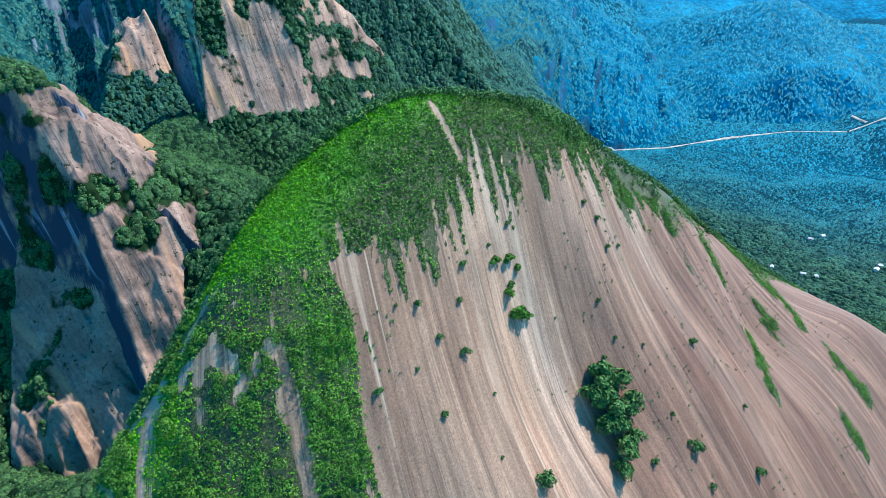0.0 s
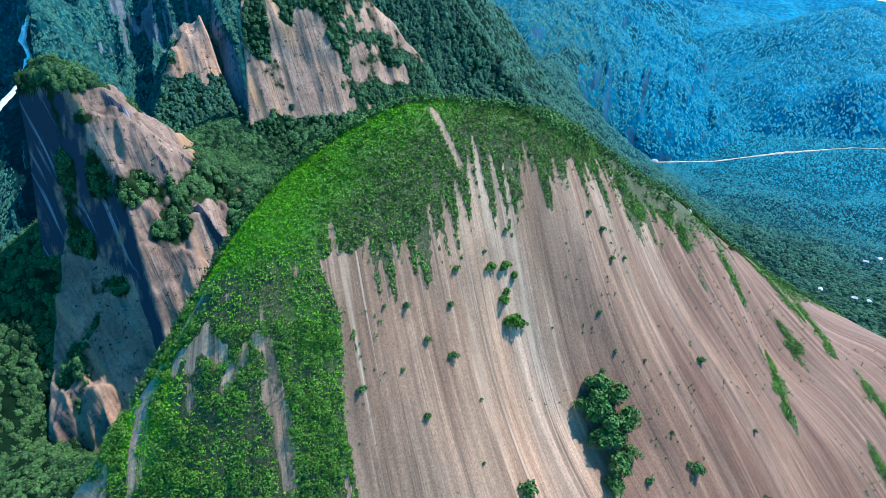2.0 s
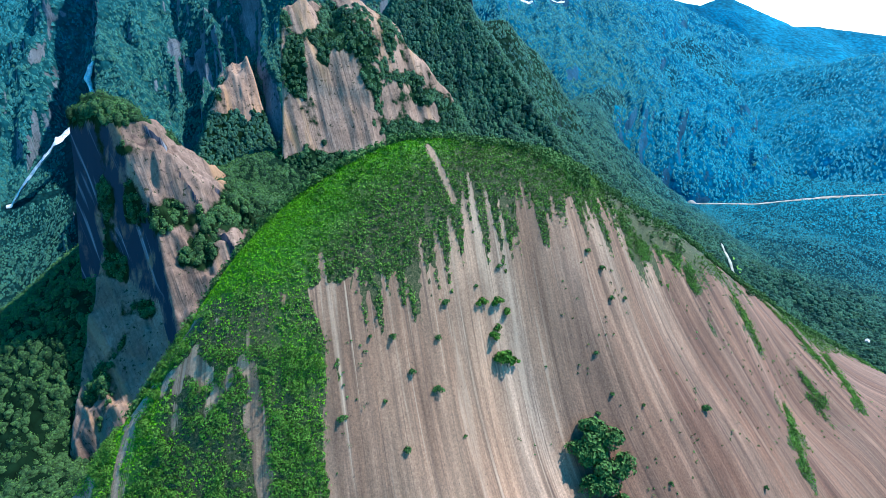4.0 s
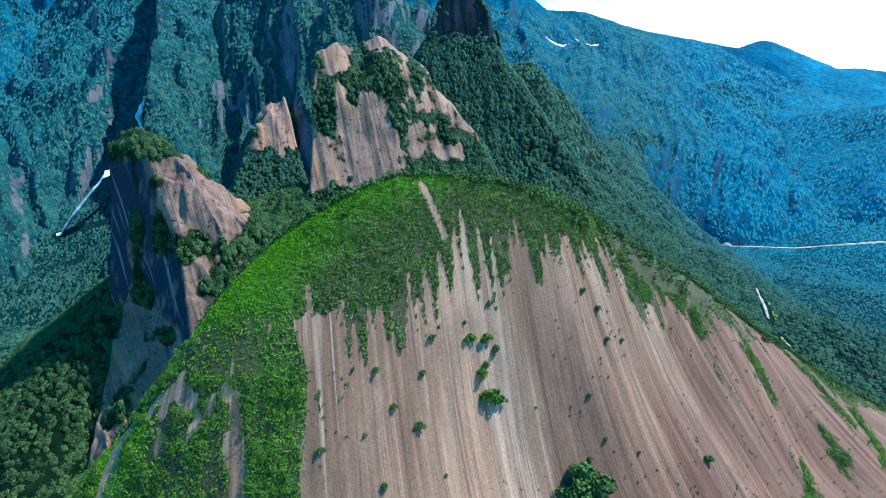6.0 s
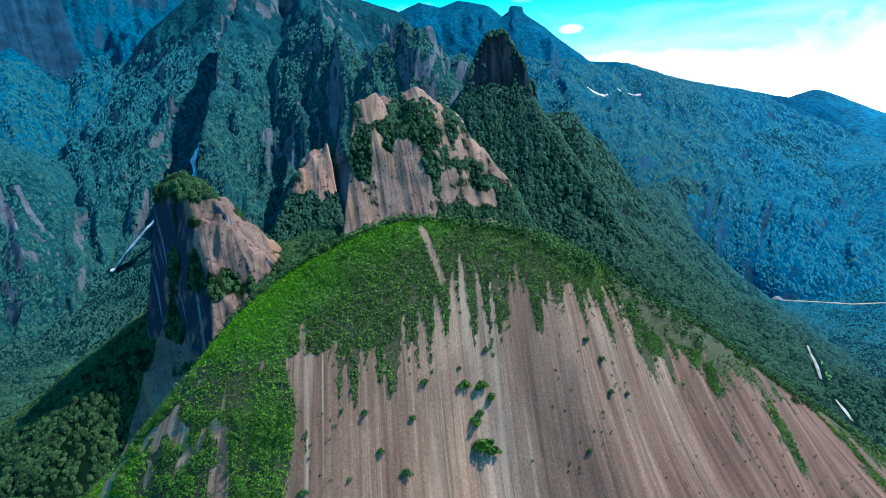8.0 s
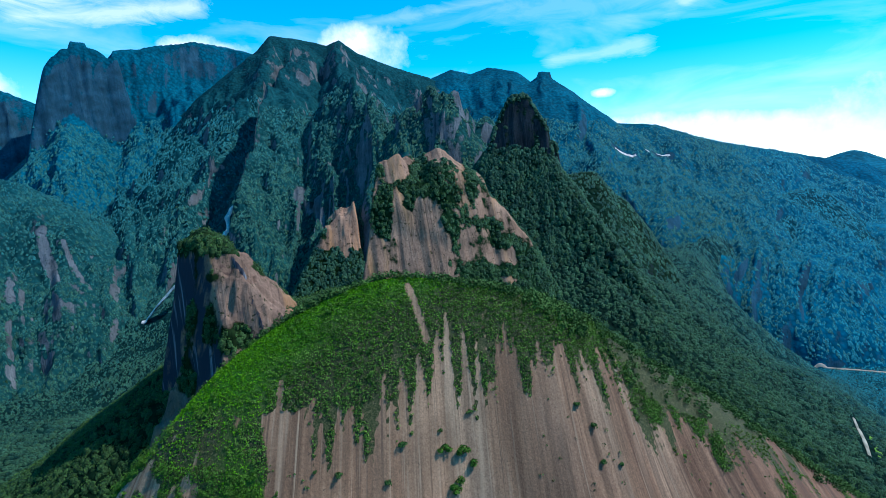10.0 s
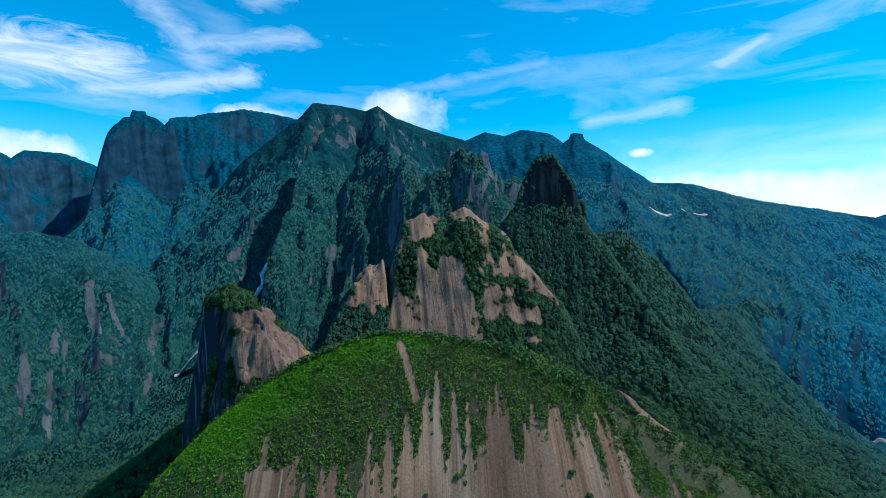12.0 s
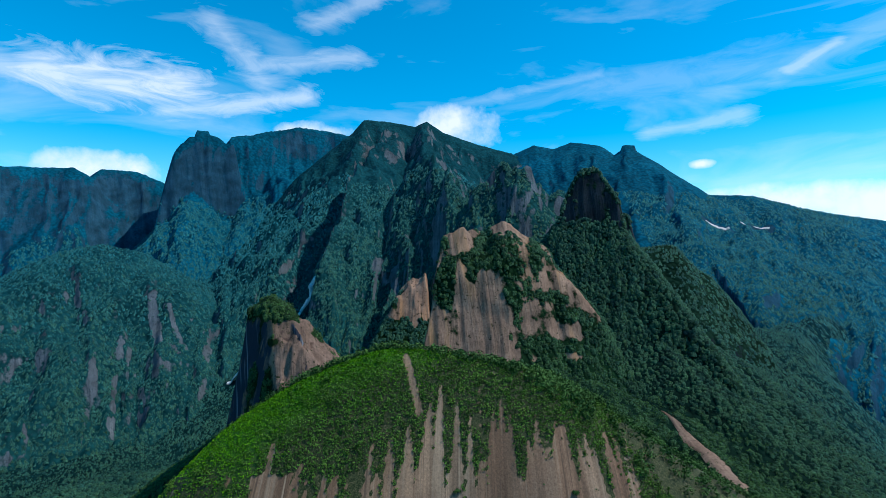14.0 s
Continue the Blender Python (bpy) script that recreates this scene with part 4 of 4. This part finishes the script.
verts, faces = leaf_cloud(scrub + np.stack([0 * scrub_r, 0 * scrub_r, scrub_r * 0.35], 1), scrub_r, 6, 0.40, 0.9)
tagged(new("scrub_cover", mesh_from("scrub_cover", verts, faces, SCRUB, smooth=False)), "low green scrub clinging to the granite dome", "scrub", kind="stuff")

shrubs = on_dome(4200, (-125, -20, 60, 160), lambda x, y, z, v, u: (v > 0.55) & (z < 594) & (fbm(x, y, 10, 3, 54) > -0.12))
lush_bushes = on_dome(900, (-115, 10, 140, 240), lambda x, y, z, v, u: (v > 0.7) & (lush(x, y) > 0.3) & (fbm(x, y, 18, 3, 53) > 0.12) & seen_side(x, y, z))
shrubs_r = np.concatenate([RNG.uniform(0.9, 3.0, len(shrubs)), RNG.uniform(0.6, 1.7, len(lush_bushes))])
shrubs = np.concatenate([shrubs, lush_bushes])
verts, faces = leaf_cloud(shrubs + np.stack([0 * shrubs_r, 0 * shrubs_r, shrubs_r * 0.5], 1), shrubs_r, 60, 0.34, 0.85)
tagged(new("shrub_thicket", mesh_from("shrub_thicket", verts, faces, SHRUB, smooth=False)), "thicket of leafy green shrubs on the dome's foot", "shrubs", kind="stuff")

crest = np.concatenate([on_dome(700, (24, 66, 244, 285), lambda x, y, z, v, u: (y > 244 + 0.35 * (x - 24)) & (y < 262 + 0.5 * (x - 24))),
                        on_dome(500, (-70, -8, 205, 262), lambda x, y, z, v, u: (y > 236 + 0.3 * (x + 30))),
                        on_dome(5200, (60, 330, 255, 440), lambda x, y, z, v, u: (fringe_distance(x, y) > 13 + 10 * fbm(x, y, 12, 3, 58)) & (fringe_distance(x, y) < 50))])


def behind_crest(x, y):
    """Metres behind the crest line of the dome, on its far side."""
    d = np.min([to_segment(x, y, *p, *q) for p, q in zip(CREST, CREST[1:])], 0)
    return np.where(y > np.interp(x, [p[0] for p in CREST], [p[1] for p in CREST]), d, -d)


rim = on_dome(5200, (-110, 30, 130, 262), lambda x, y, z, v, u: (behind_crest(x, y) > 9 + 5 * fbm(x, y, 20, 3, 56)) & (behind_crest(x, y) < 30))
crest = np.concatenate([crest, rim])
crest_r = RNG.uniform(1.6, 3.2, len(crest))
verts, faces = leaf_cloud(crest + np.stack([0 * crest_r, 0 * crest_r, crest_r * 0.6], 1), crest_r, 26, 0.6, 0.9)
tagged(new("crest_thicket", mesh_from("crest_thicket", verts, faces, CROWN, smooth=False)), "dark low trees along the crest of the dome", "trees", kind="stuff")

dots = on_dome(2600, (-30, 300, 100, 330), lambda x, y, z, v, u: (v < 0.3) & (fbm(x, y, 36, 3, 80) > 0.0) & (RNG.uniform(size=len(x)) < 0.6))
dots_r = RNG.uniform(0.25, 1.0, len(dots)) ** 2 + 0.22
verts, faces = leaf_cloud(dots + (0, 0, 0.2), dots_r, 9, 0.4, 0.9)
tagged(new("rock_tufts", mesh_from("rock_tufts", verts, faces, CROWN, smooth=False)), "small dark tufts rooted in the bare granite", "tufts", kind="stuff")


# single bushes and trees on the bare face
def empty(name, m=None):
    ob = new(name)
    ob.empty_display_size = 0.5
    if m is not None:
        ob.matrix_basis = m
    return ob


def part(name, me, parent, label=""):
    ob = new(name, me)
    ob.parent = parent
    return tagged(ob, label)


BARK = shader("bark", 0.9)[0]
BARK.node_tree.nodes["Principled BSDF"].inputs["Base Color"].default_value = (0.11, 0.085, 0.06, 1)


def limb(bm, a, b, ra, rb):
    a, b = Vector(a), Vector(b)
    turn = (b - a).to_track_quat("Z", "Y").to_matrix().to_4x4()
    bmesh.ops.create_cone(bm, segments=6, radius1=ra, radius2=rb, depth=(b - a).length, matrix=Matrix.Translation((a + b) / 2) @ turn)


def plant(name, label, category, leaves, seed, tall, per, leaf):
    """A bush or tree one metre in radius: stem with limbs, and a crown of leaf clusters."""
    rng = np.random.default_rng(seed)
    ob = empty(name)
    bm = bmesh.new()
    limb(bm, (0, 0, -0.6), (0.03, 0.02, tall * 0.55), 0.07, 0.05)
    for k in range(5):
        a = k * 1.26 + rng.uniform(0, 0.5)
        limb(bm, (0.02, 0.01, tall * (0.3 + 0.05 * k)), (0.5 * math.cos(a), 0.5 * math.sin(a), tall * (0.75 + 0.06 * k)), 0.035, 0.015)
    me = bpy.data.meshes.new("trunk")
    bm.to_mesh(me)
    bm.free()
    me.materials.append(BARK)
    part("trunk", me, ob)
    lumps = np.array([(0, 0, tall), (0.42, 0.1, tall * 0.8), (-0.3, 0.36, tall * 0.85), (-0.2, -0.45, tall * 0.72), (0.2, 0.4, tall * 0.65)]) + rng.normal(size=(5, 3)) * 0.1
    verts, faces = leaf_cloud(lumps, rng.uniform(0.42, 0.66, 5), per, leaf, 0.9, rng)
    part("crown", mesh_from("crown", verts, faces, leaves, smooth=False), ob)
    return tagged(ob, label, category)


def plant_out(kinds, spots, group, scale=0.5):
    for k, (x, y, r) in enumerate(spots):
        r *= scale
        m = pose(x, y, float(dome_height(np.float64(x), np.float64(y))), 0, 0, (k * 137) % 360) @ Matrix.Diagonal((r, r, r * (0.95 + 0.1 * (k % 3)), 1))
        src = kinds[k % len(kinds)]
        ob = copy_thing(src, m)
        ob.matrix_basis = m
        tagged(ob, group=group)
    for src in kinds:
        for o in (*src.children_recursive, src):
            bpy.data.objects.remove(o)


FACE_BUSHES = [(26, 210, 4.1), (6, 187, 5.3), (4, 177, 3.9), (-12, 168, 4.6), (-20, 164, 2.6), (17, 199, 2.7), (6, 165, 6.3), (-4, 164, 4.5), (-12, 153, 2.5), (-26, 143, 5.0), (66, 238, 4.2), (74, 238, 4.1), (79, 232, 4.0), (86, 237, 3.4), (72, 213, 3.2), (80, 205, 3.1), (74, 198, 3.7), (95, 207, 2.5), (49, 201, 1.9), (129, 224, 6.9), (-2, 145, 4.3), (18, 160, 2.4), (20, 141, 2.4), (37, 140, 10), (107, 188, 3.6), (159, 213, 3.6), (119, 180, 8.7), (115, 181, 5.2), (161, 190, 7.9), (126, 171, 4.5), (94, 169, 5.2)]
LEDGE_BUSHES = [(20, 197, 6.0), (26, 201, 6.6), (30, 202, 4.6), (26, 193, 6.5), (29, 190, 7.7), (32, 191, 8.9), (35, 194, 5.1), (27, 196, 4.6)]
GROVE = [(70, 189, 12), (79, 189, 10), (66, 183, 10), (73, 181, 13), (85, 183, 10), (76, 175, 11), (86, 174, 7.0), (80, 168, 9.2), (77, 160, 7.9), (72, 176, 8.2)]
plant_out([plant("bush", "dark green leafy bush rooted in the bare granite", "bush", CROWN, 40 + k, 0.8, 70, 0.16) for k in range(3)], FACE_BUSHES, "bushes on the bare face", 0.42)
plant_out([plant("bush", "green leafy bush on a small rock ledge", "bush", SHRUB, 50 + k, 0.8, 70, 0.16) for k in range(2)], LEDGE_BUSHES, "bushes on the ledge")
plant_out([plant("tree", "round-crowned green tree in a hollow of the dome", "tree", CROWN, 60 + k, 1.1, 160, 0.11) for k in range(3)], GROVE, "trees of the hollow", 0.72)


# ---- forest ----
def crowns(x, y, z, r, shape, rng):
    n, k = len(x), len(shape)
    jitter = rng.uniform(0.7, 1.3, (n, k, 1))
    turn = rng.uniform(0, 6.283, n)
    c, s_ = np.cos(turn)[:, None], np.sin(turn)[:, None]
    px, py = shape[:, 0] * c - shape[:, 1] * s_, shape[:, 0] * s_ + shape[:, 1] * c
    pts = np.stack([px, py, np.broadcast_to(shape[:, 2], px.shape) * rng.uniform(0.75, 1.25, (n, 1))], -1) * jitter * r[:, None, None]
    return (pts + np.stack([x, y, z], 1)[:, None, :]).reshape(-1, 3)


SHAPE_PLAIN = [(1.05 * math.cos(k * 1.2566), 1.05 * math.sin(k * 1.2566), -0.8) for k in range(5)] + [(0.12, 0.08, 0.7)]
TRIS_PLAIN = [(k, (k + 1) % 5, 5) for k in range(5)]
# a rounder crown for the nearer woods: skirt, shoulder and top
SHAPE_ROUND = [(1.0 * math.cos(k * 1.2566), 1.0 * math.sin(k * 1.2566), -0.8) for k in range(5)] + [(0.82 * math.cos(k * 1.2566 + 0.6), 0.82 * math.sin(k * 1.2566 + 0.6), 0.3) for k in range(5)] + [(0.05, 0.05, 0.72)]
TRIS_ROUND = [q for k in range(5) for q in ((k, (k + 1) % 5, 5 + k), ((k + 1) % 5, 5 + (k + 1) % 5, 5 + k), (5 + k, 5 + (k + 1) % 5, 10))]


def trees_between(r0, r1, spacing, size, rng, west=-83, east=54, cliff=False):
    """Places for crowns between two distances and bearings from the hub: x, y, z, radius. On a cliff only the steep ledges count."""
    a0, a1 = radians(west), radians(east)
    n = int((a1 - a0) * (r1 * r1 - r0 * r0) / 2 / spacing ** 2)
    a, r = rng.uniform(a0, a1, n), np.sqrt(rng.uniform(r0 * r0, r1 * r1, n))
    x, y = HUB[0] + r * np.sin(a), HUB[1] + r * np.cos(a)
    z, rock, owner = surface(x, y)
    # leave out what lies hidden behind nearer land
    grid_a, grid_r = np.linspace(a0, a1, 420), np.geomspace(200, r1, 160)
    ga, gr = np.meshgrid(grid_a, grid_r)
    gz = surface(HUB[0] + gr * np.sin(ga), HUB[1] + gr * np.cos(ga))[0]
    rise = np.maximum.accumulate((gz - 702) / gr, 0)
    ia = np.clip(((a - a0) / (a1 - a0) * 419).astype(int), 0, 419)
    ir = np.clip(np.searchsorted(grid_r, r) - 2, 0, 159)
    near_dome = (z < dome_height(x, y) + 2) & (np.hypot(x - 60, y - 260) < 420)
    lane = np.min([to_segment(x, y, *p[:2], *q[:2]) for path in CLEARED for p, q in zip(path, path[1:])], 0)
    keep = ((z + size * 2 - 702) / r > rise[ir, ia] - 0.035) & (rock + fbm(x, y, 30, 3, 90) * 0.25 < 0.42) & ~near_dome & (lane > 9)
    if cliff:
        steep = np.hypot(surface(x + 2, y)[0] - z, surface(x, y + 2)[0] - z) / 2
        keep &= (steep > 1.0) & (rng.uniform(size=n) < (steep - 0.7) * 0.5)
    R = size * rng.uniform(0.65, 1.35, n) * (1 + 0.35 * fbm(x, y, 70, 3, 91))
    return np.stack([x, y, z, R], 1)[keep]


def grow(name, label, trees, shape, tris, material, rng):
    shape, tris = np.array(shape), np.array(tris)
    x, y, z, r = trees.T
    verts = crowns(x, y, z - r * 0.05, r, shape, rng)
    faces = (tris[None] + (np.arange(len(x)) * len(shape))[:, None, None]).reshape(-1, 3)
    share = np.clip(haze_share(x, y) * (1 + rng.normal(size=len(x)) * 0.2), 0, 1)
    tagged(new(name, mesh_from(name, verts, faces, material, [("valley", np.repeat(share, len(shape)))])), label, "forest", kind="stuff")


def build_forest():
    rng = np.random.default_rng(7)
    near = np.concatenate([trees_between(190, 840, 5.0, 4.0, rng), trees_between(420, 700, 2.6, 2.6, rng, -60, -28, True), trees_between(600, 1020, 3.2, 3.0, rng, -33, 3, True)])
    rest = np.concatenate([trees_between(840, 1500, 4.4, 3.9, rng), trees_between(1500, 2100, 6.2, 5.0, rng), trees_between(2100, 3000, 8.2, 6.0, rng), trees_between(840, 1140, 2.8, 3.2, rng, -40, -8, True)])
    rest = rest[rest[:, 2] < 960 + 80 * fbm(rest[:, 0], rest[:, 1], 120, 3, 55)]
    east = 0.5 + 0.35 * fbm(rest[:, 0], rest[:, 1], 130, 4, 97) < haze_share(rest[:, 0], rest[:, 1])
    far = 0.5 + 0.4 * fbm(rest[:, 0], rest[:, 1], 160, 4, 98) < np.clip((np.hypot(rest[:, 0] - HUB[0], rest[:, 1]) - 1250) / 900, 0, 1)
    trees = near
    verts, faces = leaf_cloud(trees[:, :3] + np.stack([0 * trees[:, 3], 0 * trees[:, 3], trees[:, 3] * 0.2], 1), trees[:, 3] * 1.1, 11, 0.8, 0.85, rng)
    tagged(new("near_forest", mesh_from("near_forest", verts, faces, CROWN, smooth=False)), "dense green rainforest canopy below the dome", "forest", kind="stuff")
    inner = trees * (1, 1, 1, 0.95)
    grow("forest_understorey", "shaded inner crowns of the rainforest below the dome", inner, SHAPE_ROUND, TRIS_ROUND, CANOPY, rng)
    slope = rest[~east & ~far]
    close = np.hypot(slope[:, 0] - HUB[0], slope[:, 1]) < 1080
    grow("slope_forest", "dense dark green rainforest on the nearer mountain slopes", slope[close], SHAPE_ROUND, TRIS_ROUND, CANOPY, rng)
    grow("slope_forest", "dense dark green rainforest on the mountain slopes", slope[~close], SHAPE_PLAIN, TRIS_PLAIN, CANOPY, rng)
    grow("far_forest", "distant rainforest on the high slopes, painted blue-green with haze", rest[~east & far], SHAPE_PLAIN, TRIS_PLAIN, CANOPY, rng)
    grow("valley_forest", "rainforest of the wide eastern valley, painted blue-green with haze", rest[east], SHAPE_PLAIN, TRIS_PLAIN, CANOPY, rng)


# ---- roads, slides and houses ----
LANE = [(384, 972), (381, 925), (378, 878)]
LANE_LOW = [(392, 852), (398, 834), (402, 815)]
BRANCH = [(1160, 1462), (1168, 1500), (1178, 1550)]
SLIDE_HIGH = [(-926, 1094, 684), (-924, 1064, 654), (-917, 1027, 621), (-886, 995, 594), (-866, 935, 550)]
SLIDE_LOW = [(-866, 935, 550), (-884, 876, 512), (-890, 872, 502), (-935, 842, 446), (-976, 815, 384)]
STRIP = [(0, 812), (26, 780), (71, 716), (116, 660), (150, 615)]
CLEARED = [[p[:2] for p in ROAD], LANE, LANE_LOW, BRANCH, [p[:2] for p in SLIDE_HIGH], [p[:2] for p in SLIDE_LOW], STRIP]


def ribbon(name, label, category, line, widths, material, lift, kind="structure", ragged=0.0, step=5.0, rib=False):
    """A strip laid over the land along a line of the plan, with a crown and thickness; a rib stands up to its own heights."""
    pts = [np.array(p[:2], float) for p in line]
    run = np.concatenate([[0], np.cumsum([np.hypot(*(b - a)) for a, b in zip(pts, pts[1:])])])
    t = np.linspace(0, run[-1], max(int(run[-1] / step), 3))
    x, y = np.interp(t, run, [p[0] for p in pts]), np.interp(t, run, [p[1] for p in pts])
    wide = np.interp(t / run[-1], np.linspace(0, 1, len(widths)), widths)
    dx, dy = np.gradient(x), np.gradient(y)
    n = np.hypot(dx, dy)
    nx, ny = -dy / n, dx / n
    cols = np.linspace(-1, 1, 7)
    w = wide[:, None] * cols[None, :] * (1 + ragged * fbm(t[:, None] + 50 * np.sign(cols), 0 * t[:, None] + 3.0, 14, 3, 95))
    gx, gy = x[:, None] + nx[:, None] * w, y[:, None] + ny[:, None] * w
    z = surface(gx, gy)[0] + lift - 1.5 * (np.abs(cols) > 0.9)
    if rib:
        crown = np.interp(t, run, [p[2] for p in line])[:, None] + fbm(gx, gy, 9, 4, 94) * 5 - 2.5
        z = np.maximum(z, crown - 5.0 * (np.abs(cols) > 0.9))
    verts = np.stack([gx, gy, z], -1).reshape(-1, 3)
    flow = np.stack([w, np.broadcast_to(t[:, None], w.shape), 0 * w], -1).reshape(-1, 3)
    me = mesh_from(name, verts, grid_faces(*gx.shape), material, [("rock", np.ones(len(verts))), ("flow", flow)])
    return tagged(new(name, me), label, category, kind=kind)


def plain(name, low, high, scale, rough=0.85):
    m, tree, b = shader(name, rough, 0.2)
    coord = tree.nodes.new("ShaderNodeTexCoord").outputs["Object"]
    r = ramp_node(tree, [(0.3, low), (0.7, high)])
    tree.links.new(noise_node(tree, coord, scale, 6, 0.65), r.inputs[0])
    tree.links.new(r.outputs[0], b.inputs["Base Color"])
    return m


TRACK = plain("pale_earth_road", (0.12, 0.11, 0.08), (0.42, 0.39, 0.31), 0.05)
SCREE = plain("pale_wet_granite", (0.20, 0.20, 0.20), (0.74, 0.73, 0.70), 0.16)
MEADOW = plain("meadow", (0.06, 0.16, 0.012), (0.12, 0.26, 0.03), 0.1)
ribbon("road", "pale valley road cut through the forest", "road", ROAD, [2.5, 3.5, 2.5, 7.5, 2.5, 2, 5], TRACK, 1.2, ragged=0.9)
ribbon("road", "pale stretch of road on the spur", "road", LANE, [2.5, 3.5, 2.5], TRACK, 1.0)
ribbon("road", "pale stretch of road on the spur", "road", LANE_LOW, [2.5, 4.5, 3], TRACK, 1.0)
ribbon("road", "pale branch road climbing the far slope", "road", BRANCH, [3, 3, 3], TRACK, 1.2)
ribbon("meadow", "small bright green meadow beside the road", "meadow", [(396, 940), (395, 905), (392, 885)], [1.5, 8, 2], MEADOW, 0.6, ragged=0.4)
ribbon("rock_slide", "white water-washed rock chute in the forest", "rock slide", SLIDE_HIGH, [2, 6, 4, 5, 2], SCREE, 2.5, ragged=0.9, step=3, rib=True)
ribbon("rock_slide", "white water-washed rock chute in the forest", "rock slide", SLIDE_LOW, [3, 7, 12, 10, 3], SCREE, 2.5, ragged=0.3, step=3, rib=True)
for line, wide in (([(-90, 2226), (-50, 2222), (-10, 2214)], [3, 9, 4]), ([(20, 2290), (34, 2300)], [3, 5]), ([(60, 2362), (90, 2374), (112, 2382)], [4, 8, 3])):
    ribbon("rock_slide", "pale bare rock patch on the far forested ridge", "rock slide", line, wide, SCREE, 3.0, ragged=0.8, step=4)
ribbon("rock_strip", "long reddish granite slab along the forested spur", "rock slab", STRIP, [2, 8, 13, 16, 13], FOREST, 0.8, ragged=0.6)
build_forest()

WALL = plain("pale_plaster", (0.40, 0.39, 0.36), (0.62, 0.61, 0.58), 0.5)
ROOF = plain("roof_sheet", (0.20, 0.18, 0.17), (0.42, 0.40, 0.37), 0.6)
PANE = shader("window_glass", 0.1)[0]
PANE.node_tree.nodes["Principled BSDF"].inputs["Base Color"].default_value = (0.03, 0.04, 0.05, 1)


def box(bm, size, at):
    bmesh.ops.create_cube(bm, size=1, matrix=Matrix.Translation(at) @ Matrix.Diagonal((*size, 1)))


def piece(name, build, material, parent, label=""):
    bm = bmesh.new()
    build(bm)
    me = bpy.data.meshes.new(name)
    bm.to_mesh(me)
    bm.free()
    me.materials.append(material)
    return part(name, me, parent, label)


def house(x, y, turn, long, deep, high):
    z = float(surface(np.array([x], float), np.array([y], float))[0][0])
    ob = tagged(empty("house", pose(x, y, z, 0, 0, turn)), "small white valley house with a pale gable roof", "house", "valley houses")
    piece("wall", lambda bm: box(bm, (long, deep, high + 4), (0, 0, high / 2 - 2)), WALL, ob)

    def gable(bm):
        e, f, h = long / 2 + 0.6, deep / 2 + 0.7, deep * 0.32
        v = [bm.verts.new(p) for p in ((-e, -f, high - 0.1), (e, -f, high - 0.1), (e, f, high - 0.1), (-e, f, high - 0.1), (-e, 0, high + h), (e, 0, high + h))]
        for q in ((0, 1, 5, 4), (2, 3, 4, 5), (0, 4, 3), (1, 2, 5), (0, 3, 2, 1)):
            bm.faces.new([v[i] for i in q])
    piece("roof", gable, ROOF, ob)
    for k in range(3):
        piece("window", lambda bm: box(bm, (1.2, 0.12, 1.2), (long * (k - 1) * 0.3, -deep / 2 - 0.02, high * 0.55)), PANE, ob)
    piece("door", lambda bm: box(bm, (0.95, 0.14, 2.05), (long * 0.42, -deep / 2 - 0.02, 1.02)), ROOF, ob)
    return ob


for spot in [(716, 912, 20, 9, 6, 4), (598, 775, -15, 8, 6, 3.5), (719, 775, 40, 10, 6, 4), (735, 790, 10, 8, 6, 3.5), (560, 800, 60, 8, 5, 3), (690, 905, -30, 8, 6, 3.5), (615, 765, 75, 7, 5, 3)]:
    house(*spot)
